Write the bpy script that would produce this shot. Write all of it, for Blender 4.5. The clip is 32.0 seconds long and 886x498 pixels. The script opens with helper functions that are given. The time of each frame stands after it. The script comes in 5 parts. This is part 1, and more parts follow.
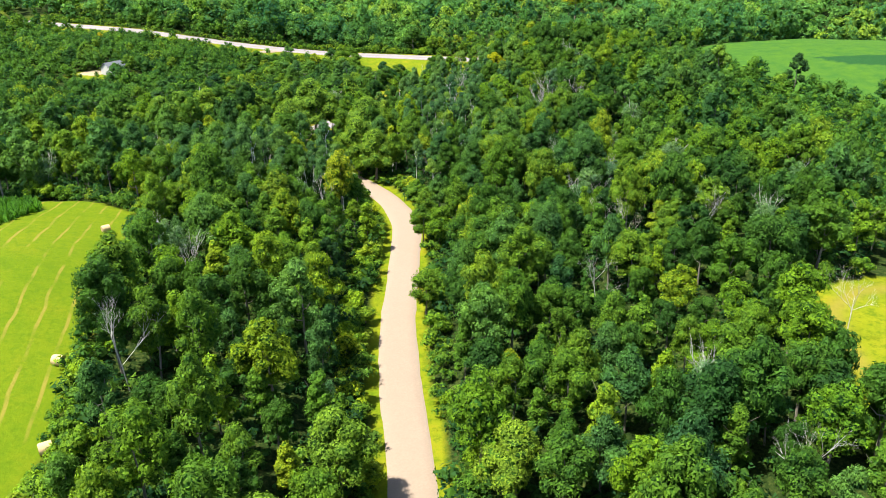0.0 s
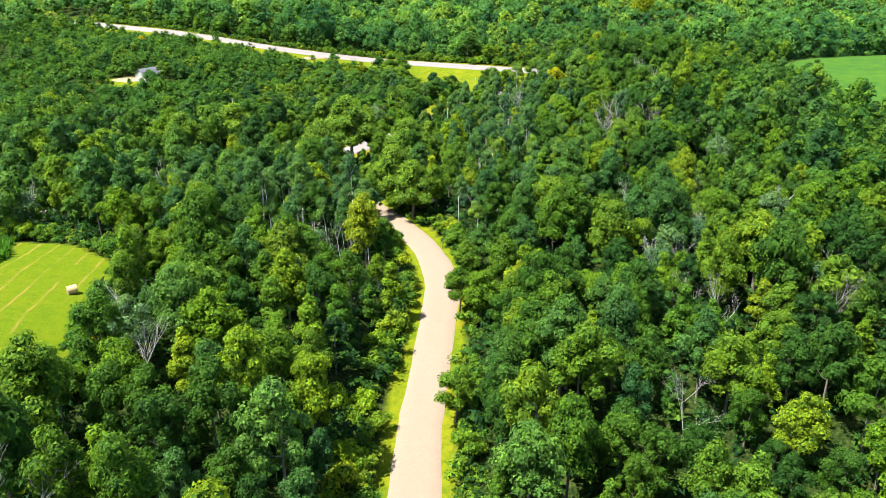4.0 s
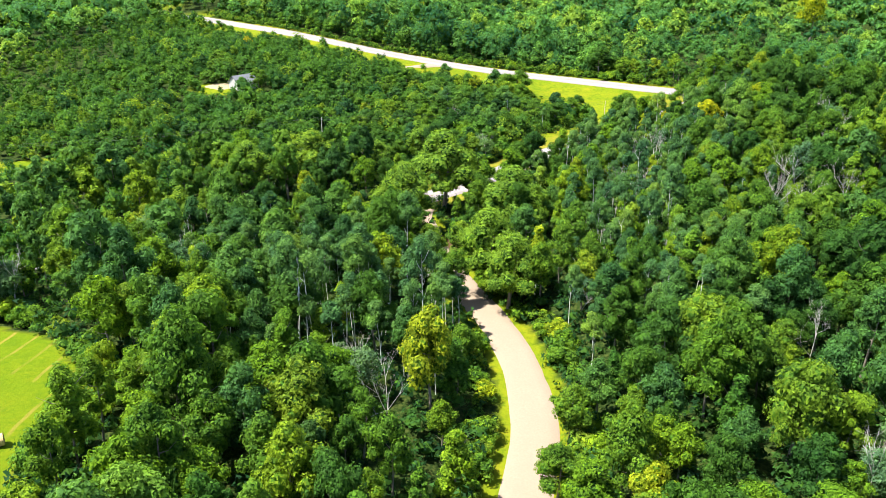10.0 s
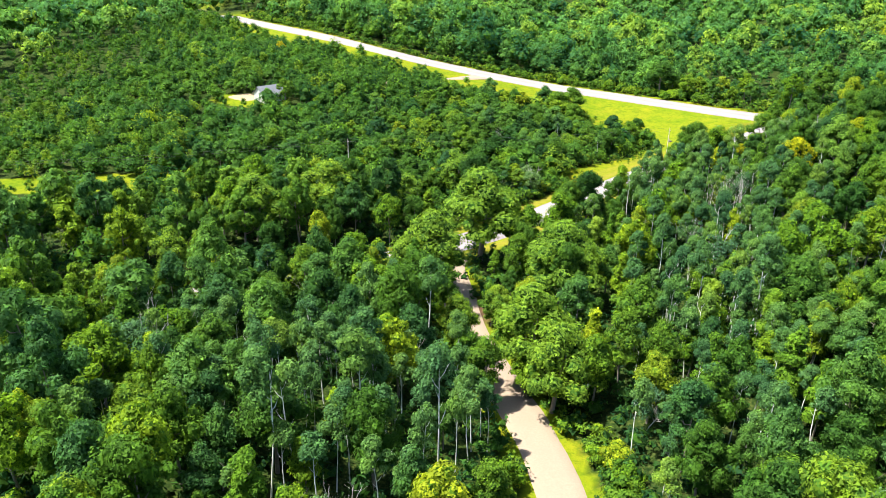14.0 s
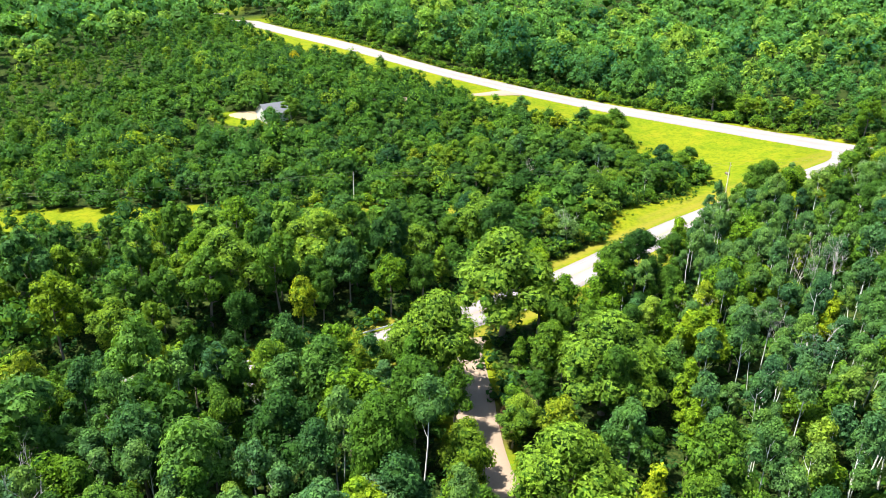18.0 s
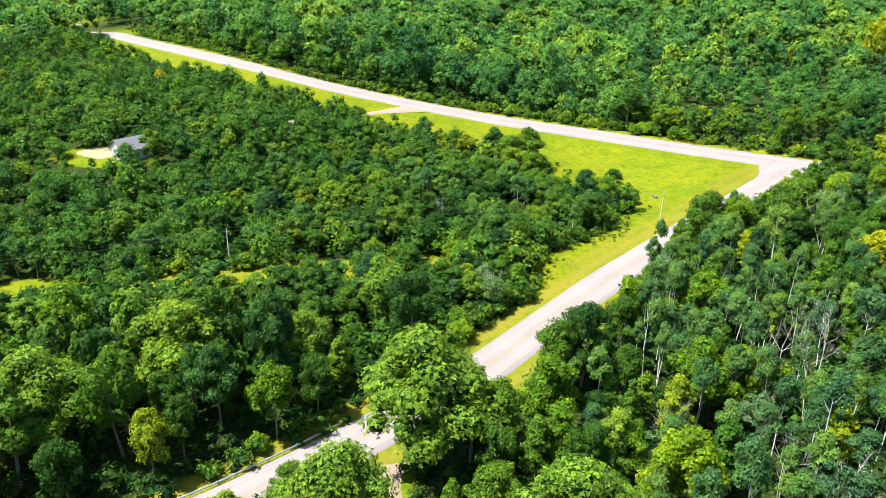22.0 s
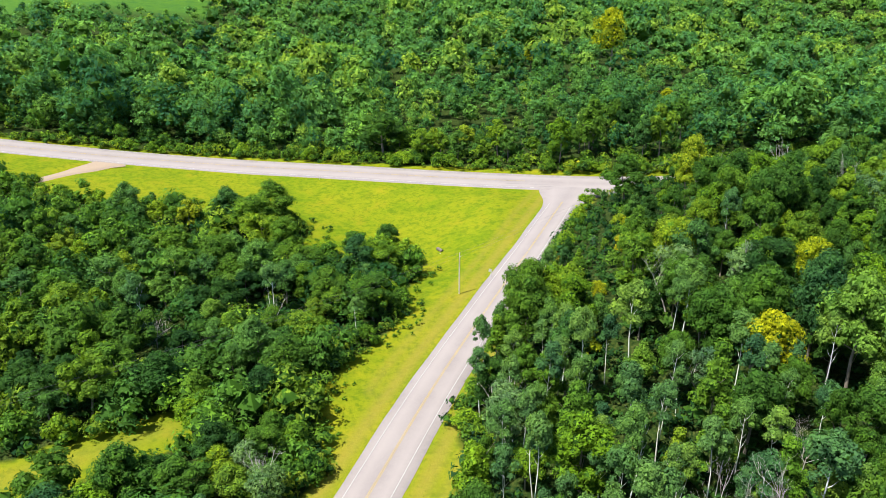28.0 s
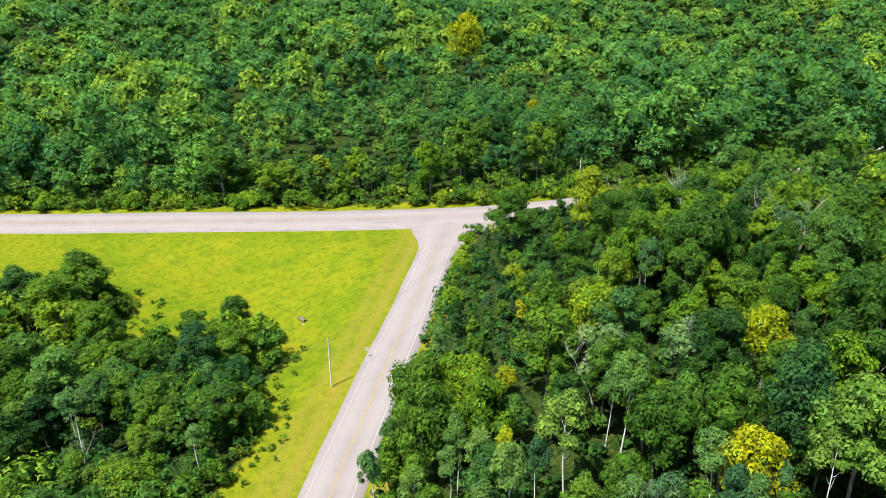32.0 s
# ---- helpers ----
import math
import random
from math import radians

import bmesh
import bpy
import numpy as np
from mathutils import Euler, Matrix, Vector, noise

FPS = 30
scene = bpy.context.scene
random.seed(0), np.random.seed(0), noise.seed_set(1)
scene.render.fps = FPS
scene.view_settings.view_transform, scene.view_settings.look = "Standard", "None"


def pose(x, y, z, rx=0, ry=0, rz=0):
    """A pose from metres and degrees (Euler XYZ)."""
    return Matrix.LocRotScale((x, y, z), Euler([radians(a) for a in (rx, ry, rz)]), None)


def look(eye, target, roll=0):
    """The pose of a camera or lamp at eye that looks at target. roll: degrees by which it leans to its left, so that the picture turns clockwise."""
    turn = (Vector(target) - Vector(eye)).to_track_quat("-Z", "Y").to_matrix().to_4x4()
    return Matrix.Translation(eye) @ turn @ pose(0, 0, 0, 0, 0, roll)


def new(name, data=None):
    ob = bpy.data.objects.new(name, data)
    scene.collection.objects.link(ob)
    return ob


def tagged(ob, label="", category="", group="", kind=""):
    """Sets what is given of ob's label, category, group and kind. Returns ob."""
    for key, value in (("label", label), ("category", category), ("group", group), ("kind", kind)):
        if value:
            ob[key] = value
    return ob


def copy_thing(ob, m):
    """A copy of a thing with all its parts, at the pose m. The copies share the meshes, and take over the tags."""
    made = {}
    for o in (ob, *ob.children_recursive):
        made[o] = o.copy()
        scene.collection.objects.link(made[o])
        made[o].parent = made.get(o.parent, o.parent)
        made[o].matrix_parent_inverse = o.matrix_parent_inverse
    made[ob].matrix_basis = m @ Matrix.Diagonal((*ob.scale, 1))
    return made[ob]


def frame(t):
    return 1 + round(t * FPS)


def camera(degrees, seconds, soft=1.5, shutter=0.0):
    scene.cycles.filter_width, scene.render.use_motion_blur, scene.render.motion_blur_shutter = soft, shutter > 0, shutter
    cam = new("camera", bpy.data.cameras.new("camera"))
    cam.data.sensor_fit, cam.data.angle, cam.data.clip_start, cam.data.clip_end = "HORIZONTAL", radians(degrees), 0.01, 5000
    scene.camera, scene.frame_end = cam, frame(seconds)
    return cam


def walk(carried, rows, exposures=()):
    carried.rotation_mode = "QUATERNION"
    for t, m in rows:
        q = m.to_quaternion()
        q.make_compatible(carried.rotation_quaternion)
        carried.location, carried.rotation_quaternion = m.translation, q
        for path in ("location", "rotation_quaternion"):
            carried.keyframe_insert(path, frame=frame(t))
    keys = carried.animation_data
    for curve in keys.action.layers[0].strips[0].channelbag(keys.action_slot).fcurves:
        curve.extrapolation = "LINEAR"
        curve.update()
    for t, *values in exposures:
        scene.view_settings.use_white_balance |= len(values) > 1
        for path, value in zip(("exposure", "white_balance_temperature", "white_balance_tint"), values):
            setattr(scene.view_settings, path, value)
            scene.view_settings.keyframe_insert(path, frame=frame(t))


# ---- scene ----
cam = camera(61.67, 32.0, soft=0.8)
PATH = [
    (0.0, pose(5.86, -163.79, 81.89, 66.91, 0.87, -3.18)),
    (0.5, pose(6.43, -158.63, 81.83, 66.91, 0.85, -2.85)),
    (1.0, pose(7.04, -153.48, 81.76, 66.92, 0.83, -2.52)),
    (1.5, pose(7.63, -148.43, 81.67, 66.94, 0.80, -2.11)),
    (2.0, pose(8.16, -143.57, 81.51, 66.96, 0.77, -1.44)),
    (2.5, pose(8.70, -138.75, 81.42, 66.99, 0.72, -0.52)),
    (3.0, pose(9.18, -133.91, 81.41, 67.01, 0.68, 0.42)),
    (3.5, pose(9.70, -129.01, 81.41, 67.03, 0.64, 1.03)),
    (5.5, pose(11.04, -108.56, 81.72, 67.01, 0.57, 3.10)),
    (6.0, pose(11.17, -103.68, 81.60, 66.96, 0.56, 4.53)),
    (6.5, pose(11.36, -98.92, 81.75, 66.94, 0.57, 5.84)),
    (7.0, pose(11.53, -94.16, 81.80, 66.92, 0.57, 6.63)),
    (7.5, pose(11.60, -89.38, 81.87, 66.90, 0.56, 7.00)),
    (8.0, pose(11.47, -84.59, 81.94, 66.88, 0.52, 7.47)),
    (8.5, pose(11.14, -79.78, 82.03, 66.86, 0.45, 8.33)),
    (9.0, pose(10.65, -75.01, 82.00, 66.83, 0.36, 9.37)),
    (9.5, pose(10.44, -69.86, 82.14, 66.79, 0.28, 10.42)),
    (10.0, pose(10.12, -64.88, 82.31, 66.75, 0.20, 11.18)),
    (10.5, pose(9.70, -60.02, 82.41, 66.70, 0.12, 11.83)),
    (11.0, pose(9.15, -55.24, 82.53, 66.66, 0.03, 12.26)),
    (11.5, pose(8.52, -50.50, 82.61, 66.64, -0.05, 12.62)),
    (12.0, pose(7.82, -45.76, 82.69, 66.63, -0.14, 13.02)),
    (12.5, pose(7.07, -40.99, 82.76, 66.65, -0.24, 13.42)),
    (13.0, pose(6.23, -36.25, 82.78, 66.68, -0.36, 13.88)),
    (13.5, pose(5.24, -31.55, 82.70, 66.72, -0.48, 14.31)),
    (14.0, pose(4.25, -26.77, 82.62, 66.75, -0.59, 15.01)),
    (14.5, pose(3.21, -21.87, 82.49, 66.78, -0.67, 15.99)),
    (16.5, pose(0.00, -0.00, 82.00, 66.82, -0.71, 17.90)),
    (17.0, pose(-1.04, 5.26, 82.11, 66.82, -0.72, 17.88)),
    (17.5, pose(-2.21, 10.36, 82.11, 66.82, -0.74, 17.79)),
    (18.0, pose(-3.42, 15.41, 82.07, 66.83, -0.77, 17.64)),
    (18.5, pose(-4.55, 20.49, 82.07, 66.84, -0.80, 17.36)),
    (19.0, pose(-5.75, 25.61, 82.07, 66.86, -0.81, 17.03)),
    (19.5, pose(-7.22, 30.77, 82.01, 66.87, -0.82, 16.29)),
    (20.0, pose(-8.75, 35.84, 82.05, 66.88, -0.79, 15.15)),
    (20.5, pose(-10.25, 40.86, 82.08, 66.89, -0.74, 13.84)),
    (21.0, pose(-11.65, 45.91, 82.10, 66.91, -0.67, 12.38)),
    (21.5, pose(-12.90, 50.99, 82.08, 66.92, -0.59, 10.95)),
    (22.0, pose(-14.00, 56.17, 81.99, 66.91, -0.51, 9.61)),
    (22.5, pose(-15.03, 61.47, 81.91, 66.89, -0.44, 8.28)),
    (23.0, pose(-16.02, 66.97, 82.04, 66.86, -0.39, 6.85)),
    (23.5, pose(-17.02, 72.43, 82.01, 66.81, -0.37, 5.03)),
    (24.0, pose(-17.82, 78.10, 82.06, 66.76, -0.35, 3.25)),
    (24.5, pose(-18.52, 83.83, 82.13, 66.73, -0.33, 1.46)),
    (25.0, pose(-19.08, 89.43, 82.15, 66.73, -0.28, -0.42)),
    (25.5, pose(-19.51, 94.90, 82.07, 66.75, -0.20, -2.22)),
    (27.5, pose(-19.27, 114.80, 80.88, 67.04, 0.30, -9.79)),
    (28.0, pose(-18.89, 119.48, 80.84, 67.08, 0.39, -11.51)),
    (28.5, pose(-18.29, 124.22, 80.80, 67.09, 0.46, -13.35)),
    (29.0, pose(-17.61, 128.92, 80.89, 67.08, 0.52, -14.99)),
    (29.5, pose(-16.84, 133.58, 81.02, 67.06, 0.56, -16.55)),
    (30.0, pose(-15.85, 138.25, 81.03, 67.04, 0.58, -18.09)),
    (30.5, pose(-14.60, 142.91, 81.04, 67.02, 0.59, -19.52)),
    (31.0, pose(-13.26, 147.48, 81.06, 67.01, 0.59, -20.79)),
    (31.5, pose(-11.91, 152.00, 81.11, 67.01, 0.60, -22.06)),
    (32.0, pose(-10.54, 156.46, 81.20, 67.00, 0.61, -23.14)),
]
walk(cam, PATH, [(0.0, 1.70), (6.0, 1.84), (17.0, 1.92), (21.0, 1.80), (25.0, 1.52), (32.0, 1.38)])

# ---------------------------------------------------------------- sky, sun
SUN_FROM = Vector((-0.40, -0.15, 0.90)).normalized()
world = bpy.data.worlds.new("sky")
scene.world = world
world.use_nodes = True
wn = world.node_tree.nodes
wn.clear()
sky_tex = wn.new("ShaderNodeTexSky")
sky_tex.sky_type = 'NISHITA'
sky_tex.sun_disc = False
sky_tex.sun_elevation = math.asin(SUN_FROM.z)
sky_tex.sun_rotation = math.atan2(SUN_FROM.x, SUN_FROM.y)
bg = wn.new("ShaderNodeBackground")
bg.inputs["Strength"].default_value = 0.1
wout = wn.new("ShaderNodeOutputWorld")
world.node_tree.links.new(sky_tex.outputs[0], bg.inputs[0])
world.node_tree.links.new(bg.outputs[0], wout.inputs[0])
sun_data = bpy.data.lights.new("sun", 'SUN')
sun_data.energy = 5.0
sun_data.angle = radians(0.6)
sun_data.color = (1.0, 0.95, 0.86)
sun = new("sun", sun_data)
sun.matrix_world = look(SUN_FROM * 300, (0, 0, 0))

# ---------------------------------------------------------------- materials


def material(name):
    m = bpy.data.materials.new(name)
    m.use_nodes = True
    nt = m.node_tree
    bsdf = nt.nodes["Principled BSDF"]
    return m, nt, bsdf


def node(nt, kind, **inputs):
    n = nt.nodes.new(kind)
    for k, v in inputs.items():
        n.inputs[k.replace("_", " ")].default_value = v
    return n


def ramp(nt, fac, stops):
    r = nt.nodes.new("ShaderNodeValToRGB")
    els = r.color_ramp.elements
    while len(els) < len(stops):
        els.new(0.5)
    for e, (p, c) in zip(els, stops):
        e.position = p
        e.color = (*c, 1)
    nt.links.new(fac, r.inputs[0])
    return r.outputs[0]


def mix(nt, fac, a, b, blend='MIX'):
    n = nt.nodes.new("ShaderNodeMix")
    n.data_type = 'RGBA'
    n.blend_type = blend
    for sock, v in ((n.inputs[0], fac), (n.inputs[6], a), (n.inputs[7], b)):
        if isinstance(v, (int, float)):
            sock.default_value = v
        elif isinstance(v, tuple):
            sock.default_value = (*v, 1)
        else:
            nt.links.new(v, sock)
    return n.outputs[2]


def noise_fac(nt, scale, detail=4.0, rough=0.6, vec=None):
    n = node(nt, "ShaderNodeTexNoise", Scale=scale, Detail=detail, Roughness=rough)
    if vec is not None:
        nt.links.new(vec, n.inputs["Vector"])
    return n.outputs["Fac"]


def coords(nt):
    return nt.nodes.new("ShaderNodeNewGeometry").outputs["Position"]


def bump(nt, bsdf, fac, strength, dist):
    b = node(nt, "ShaderNodeBump", Strength=strength, Distance=dist)
    nt.links.new(fac, b.inputs["Height"])
    nt.links.new(b.outputs[0], bsdf.inputs["Normal"])


def leaf_material(name, dark, light, other, attr=False, gaps=4.2, open_share=0.42, mixed=True):
    """Foliage: a tone for each tree, a tone for each spray of leaves, light through the leaf."""
    m, nt, bsdf = material(name)
    geo = nt.nodes.new("ShaderNodeNewGeometry")
    if attr:
        src = nt.nodes.new("ShaderNodeAttribute")
        src.attribute_name = "tint"
        tree = src.outputs["Fac"]
    else:
        tree = nt.nodes.new("ShaderNodeObjectInfo").outputs["Random"]
    base = ramp(nt, tree, [(0.0, dark), (0.45, tuple((a + b) / 2 for a, b in zip(dark, light))), (0.8, light), (1.0, other)])
    # a second chance number of the tree: duller or fresher than its neighbours
    second = nt.nodes.new("ShaderNodeMath")
    second.operation = 'MULTIPLY'
    second.inputs[1].default_value = 17.3
    nt.links.new(tree, second.inputs[0])
    fraction = nt.nodes.new("ShaderNodeMath")
    fraction.operation = 'FRACT'
    nt.links.new(second.outputs[0], fraction.inputs[0])
    base = mix(nt, 1.0 if mixed else 0.25, base, ramp(nt, fraction.outputs[0], [(0.0, (0.60, 0.74, 0.90)), (0.35, (0.92, 0.95, 1.0)), (0.7, (1.10, 1.07, 0.95)), (1.0, (1.26, 1.18, 0.80))]), 'MULTIPLY')
    lo, hi = (0.62, 1.36) if attr else (0.58, 1.44)
    spray = ramp(nt, geo.outputs["Random Per Island"], [(0.0, (lo * 0.92, lo, lo * 0.98)), (0.55, (0.98, 1.0, 0.95)), (1.0, (hi * 0.96, hi * 0.97, hi * 0.80))])
    col = mix(nt, 1.0, base, spray, 'MULTIPLY')
    # fresh shoots and older leaves, limb by limb
    limb = noise_fac(nt, 0.35, 2.0, 0.5, geo.outputs["Position"])
    col = mix(nt, 1.0, col, ramp(nt, limb, [(0.34, (0.72, 0.80, 0.92)), (0.5, (1.0, 1.0, 1.0)), (0.66, (1.16, 1.13, 0.90))]), 'MULTIPLY')
    nt.links.new(col, bsdf.inputs["Base Color"])
    bsdf.inputs["Roughness"].default_value = 0.7
    bsdf.inputs["Specular IOR Level"].default_value = 0.08
    tr = nt.nodes.new("ShaderNodeBsdfTranslucent")
    warm = mix(nt, 1.0, col, (1.25, 1.25, 0.55), 'MULTIPLY')
    nt.links.new(warm, tr.inputs["Color"])
    sh = nt.nodes.new("ShaderNodeMixShader")
    sh.inputs[0].default_value = 0.38
    out = nt.nodes["Material Output"]
    nt.links.new(bsdf.outputs[0], sh.inputs[1])
    nt.links.new(tr.outputs[0], sh.inputs[2])
    if gaps == 0:
        nt.links.new(sh.outputs[0], out.inputs[0])
        return m
    # gaps between the single leaves of a spray
    hole = node(nt, "ShaderNodeTexNoise", Scale=gaps, Detail=0.0, Roughness=0.5)
    nt.links.new(geo.outputs["Position"], hole.inputs["Vector"])
    cut = nt.nodes.new("ShaderNodeMath")
    cut.operation = 'GREATER_THAN'
    cut.inputs[1].default_value = open_share
    nt.links.new(hole.outputs["Fac"], cut.inputs[0])
    clear = nt.nodes.new("ShaderNodeBsdfTransparent")
    lace = nt.nodes.new("ShaderNodeMixShader")
    nt.links.new(cut.outputs[0], lace.inputs[0])
    nt.links.new(clear.outputs[0], lace.inputs[1])
    nt.links.new(sh.outputs[0], lace.inputs[2])
    nt.links.new(lace.outputs[0], out.inputs[0])
    return m


def plain(name, a, b, scale, rough=0.8, bump_s=0.3, bump_d=0.02, metal=0.0):
    m, nt, bsdf = material(name)
    pos = coords(nt)
    f = noise_fac(nt, scale, 5.0, 0.65, pos)
    g = noise_fac(nt, scale * 0.13, 3.0, 0.6, pos)
    c = mix(nt, g, ramp(nt, f, [(0.3, a), (0.7, b)]), tuple((p + q) / 2 * 0.9 for p, q in zip(a, b)))
    nt.links.new(c, bsdf.inputs["Base Color"])
    bsdf.inputs["Roughness"].default_value = rough
    bsdf.inputs["Metallic"].default_value = metal
    bump(nt, bsdf, f, bump_s, bump_d)
    return m


M_OAK = leaf_material("oak_leaves", (0.031, 0.084, 0.014), (0.075, 0.148, 0.014), (0.141, 0.209, 0.014))
M_MAPLE = leaf_material("maple_leaves", (0.053, 0.122, 0.014), (0.117, 0.195, 0.014), (0.188, 0.229, 0.014))
M_ASPEN = leaf_material("aspen_leaves", (0.050, 0.122, 0.043), (0.089, 0.176, 0.048), (0.136, 0.218, 0.033))
M_ASH = leaf_material("ash_leaves", (0.043, 0.108, 0.029), (0.077, 0.166, 0.035), (0.115, 0.207, 0.029))
M_ELM = leaf_material("elm_leaves", (0.023, 0.065, 0.013), (0.049, 0.113, 0.013), (0.098, 0.167, 0.013))
M_WILLOW = leaf_material("willow_leaves", (0.105, 0.190, 0.020), (0.135, 0.220, 0.020), (0.165, 0.238, 0.020), mixed=False)
M_YELLOW = leaf_material("yellowing_leaves", (0.22, 0.26, 0.007), (0.28, 0.29, 0.008), (0.34, 0.30, 0.009), mixed=False)
M_LIME = leaf_material("linden_leaves", (0.082, 0.167, 0.010), (0.109, 0.194, 0.010), (0.149, 0.211, 0.010), mixed=False)
M_PINE = leaf_material("pine_needles", (0.020, 0.055, 0.018), (0.030, 0.072, 0.020), (0.040, 0.090, 0.022))
M_SHRUB = leaf_material("shrub_leaves", (0.070, 0.150, 0.014), (0.140, 0.235, 0.014), (0.220, 0.275, 0.014))
# paler and bluer than the near kinds: distance haze put into the colour
M_WOODS_HAZE = leaf_material("hazy_woods_leaves", (0.040, 0.128, 0.042), (0.098, 0.222, 0.052), (0.185, 0.280, 0.034), attr=True, gaps=2.4)
M_YOUNG = leaf_material("young_woods_leaves", (0.027, 0.086, 0.018), (0.076, 0.168, 0.022), (0.150, 0.225, 0.018), attr=True, gaps=2.8)
M_EDGE = leaf_material("edge_shrub_leaves", (0.055, 0.125, 0.014), (0.100, 0.180, 0.016), (0.160, 0.215, 0.016), attr=True, gaps=3.6)
# darkened leaves: the shade between the trees is put into this colour
M_UNDER_SHADED = leaf_material("shaded_undergrowth_leaves", (0.020, 0.062, 0.016), (0.040, 0.105, 0.020), (0.075, 0.140, 0.018), attr=True, gaps=2.4)
M_SILVER = leaf_material("silvery_leaves", (0.072, 0.144, 0.060), (0.102, 0.178, 0.076), (0.128, 0.204, 0.081))
M_POPLAR = leaf_material("poplar_leaves", (0.060, 0.143, 0.016), (0.131, 0.220, 0.014), (0.203, 0.258, 0.014))
# dark green for the balls within the crowns: their inner shade as colour
M_INNER_SHADE = leaf_material("inner_shade", (0.026, 0.072, 0.011), (0.044, 0.106, 0.012), (0.060, 0.128, 0.012), gaps=0)
M_BARK = plain("bark", (0.10, 0.085, 0.065), (0.20, 0.175, 0.14), 3.0, 0.9, 0.6, 0.03)
M_PALE = plain("pale_bark", (0.45, 0.44, 0.40), (0.72, 0.70, 0.65), 1.6, 0.8, 0.3, 0.02)
M_DEAD = plain("weathered_wood", (0.28, 0.26, 0.23), (0.46, 0.43, 0.39), 2.2, 0.85, 0.4, 0.02)

# ---------------------------------------------------------------- plan of the ground
GRAVEL = [(4, -330), (4, -200), (5, -120), (5, -69), (3, -44), (3, -14), (4.5, 15), (5, 40), (1, 61), (-6, 78), (-17, 97), (-28, 117), (-34, 133), (-42, 152), (-46, 160)]
SIDE = [(-330, -40), (-200, 45), (-130, 92), (-96, 113), (-70, 131), (-55, 147), (-42, 164), (-28, 184), (-12, 213), (4, 241), (24, 273), (42, 301), (54, 320), (68, 342), (76, 354)]
HIGHWAY = [(-1000, 1060), (-460, 650), (-330, 548), (-260, 497), (-200, 457), (-150, 433), (-105, 421), (-63, 410), (-25, 396), (43, 367), (90, 351), (130, 345), (168, 342), (230, 350), (320, 374), (450, 420), (700, 500), (1100, 600)]
DRIVE = [(-90, 412), (-96, 402), (-112, 380), (-130, 355), (-146, 330), (-160, 310)]


def curve_points(pts, step=3.0):
    """Catmull-Rom through the plan's points, evenly stepped."""
    p = [np.array(q, float) for q in pts]
    p = [2 * p[0] - p[1], *p, 2 * p[-1] - p[-2]]
    out = []
    for a, b, c, d in zip(p, p[1:], p[2:], p[3:]):
        n = max(2, int(np.linalg.norm(c - b) / step))
        for i in range(n):
            t = i / n
            out.append(0.5 * (2 * b + (c - a) * t + (2 * a - 5 * b + 4 * c - d) * t * t + (3 * b - a - 3 * c + d) * t ** 3))
    out.append(p[-2])
    return np.array(out)


C_GRAVEL, C_SIDE, C_HIGHWAY, C_DRIVE = (curve_points(q) for q in (GRAVEL, SIDE, HIGHWAY, DRIVE))


def distance_to(line, x, y):
    """Distance to a polyline, for arrays of points."""
    x, y = np.asarray(x, float), np.asarray(y, float)
    best = np.full(x.shape, 1e9)
    for a, b in zip(line[:-1], line[1:]):
        d = b - a
        t = np.clip(((x - a[0]) * d[0] + (y - a[1]) * d[1]) / max(d @ d, 1e-9), 0, 1)
        best = np.minimum(best, np.hypot(x - a[0] - t * d[0], y - a[1] - t * d[1]))
    return best


def inside(poly, x, y):
    x, y = np.asarray(x, float), np.asarray(y, float)
    hit = np.zeros(x.shape, bool)
    for (x0, y0), (x1, y1) in zip(poly, poly[1:] + poly[:1]):
        if y0 != y1:
            hit ^= ((y0 > y) != (y1 > y)) & (x < (x1 - x0) * (y - y0) / (y1 - y0) + x0)
    return hit


MEADOW = [(-330, 545), (-260, 495), (-200, 455), (-150, 431), (-90, 415), (62, 352), (70, 340), (40, 302), (0, 240), (-30, 190), (-48, 162), (-50, 165), (-38, 182), (-32, 197), (-25, 209),
          (-19, 218), (-19, 243), (-13, 251), (-3, 262), (2, 272), (4, 287), (10, 298), (4, 312), (-6, 318), (-18, 316), (-22, 323), (-18, 334), (-24, 348), (-45, 353), (-65, 358), (-89, 366), (-126, 385),
          (-175, 405), (-209, 420), (-270, 458), (-340, 510)]
HAY = [(-98, 39), (-82, 36), (-66, 25), (-57, -6), (-50, -52), (-43, -86), (-38, -140), (-40, -260), (-170, -260), (-150, -90), (-92, -18), (-89, 22)]
CROP = [(-100, 41), (-89, 22), (-92, -18), (-150, -90), (-170, -260), (-320, -260), (-300, 0), (-150, 45)]
CLEARING = [(74, -100), (78, -62), (80, -44), (86, -32), (96, -27), (112, -24), (150, -35), (160, -80), (110, -95)]
TRACK = np.array([(88, -78), (84, -60), (85, -48), (89, -38), (97, -32), (110, -30)], float)
VALLEY = [(335, 500), (360, 548), (410, 552), (436, 522), (400, 474), (352, 470)]
FAR_FIELD = [(165, 235), (178, 300), (204, 314), (300, 334), (440, 345), (430, 250), (330, 90), (222, 125), (196, 172)]
FAR_CORN = [(232, 244), (285, 236), (340, 215), (330, 190), (262, 218), (242, 225)]
FAR_MEADOWS = [[(-820, 640), (-640, 700), (-660, 830), (-880, 800)], [(-285, 708), (-80, 746), (-90, 960), (-320, 950)], [(318, 905), (428, 905), (480, 1240), (290, 1240)]]
PATCH = [(-42, 164), (-28, 184), (-12, 213), (-4, 227), (4, 223), (6, 218), (-4, 201), (-15, 183), (-23, 170), (-31, 160)]
GLADE = [(-215, 168), (-131, 209), (-131, 193), (-215, 154)]
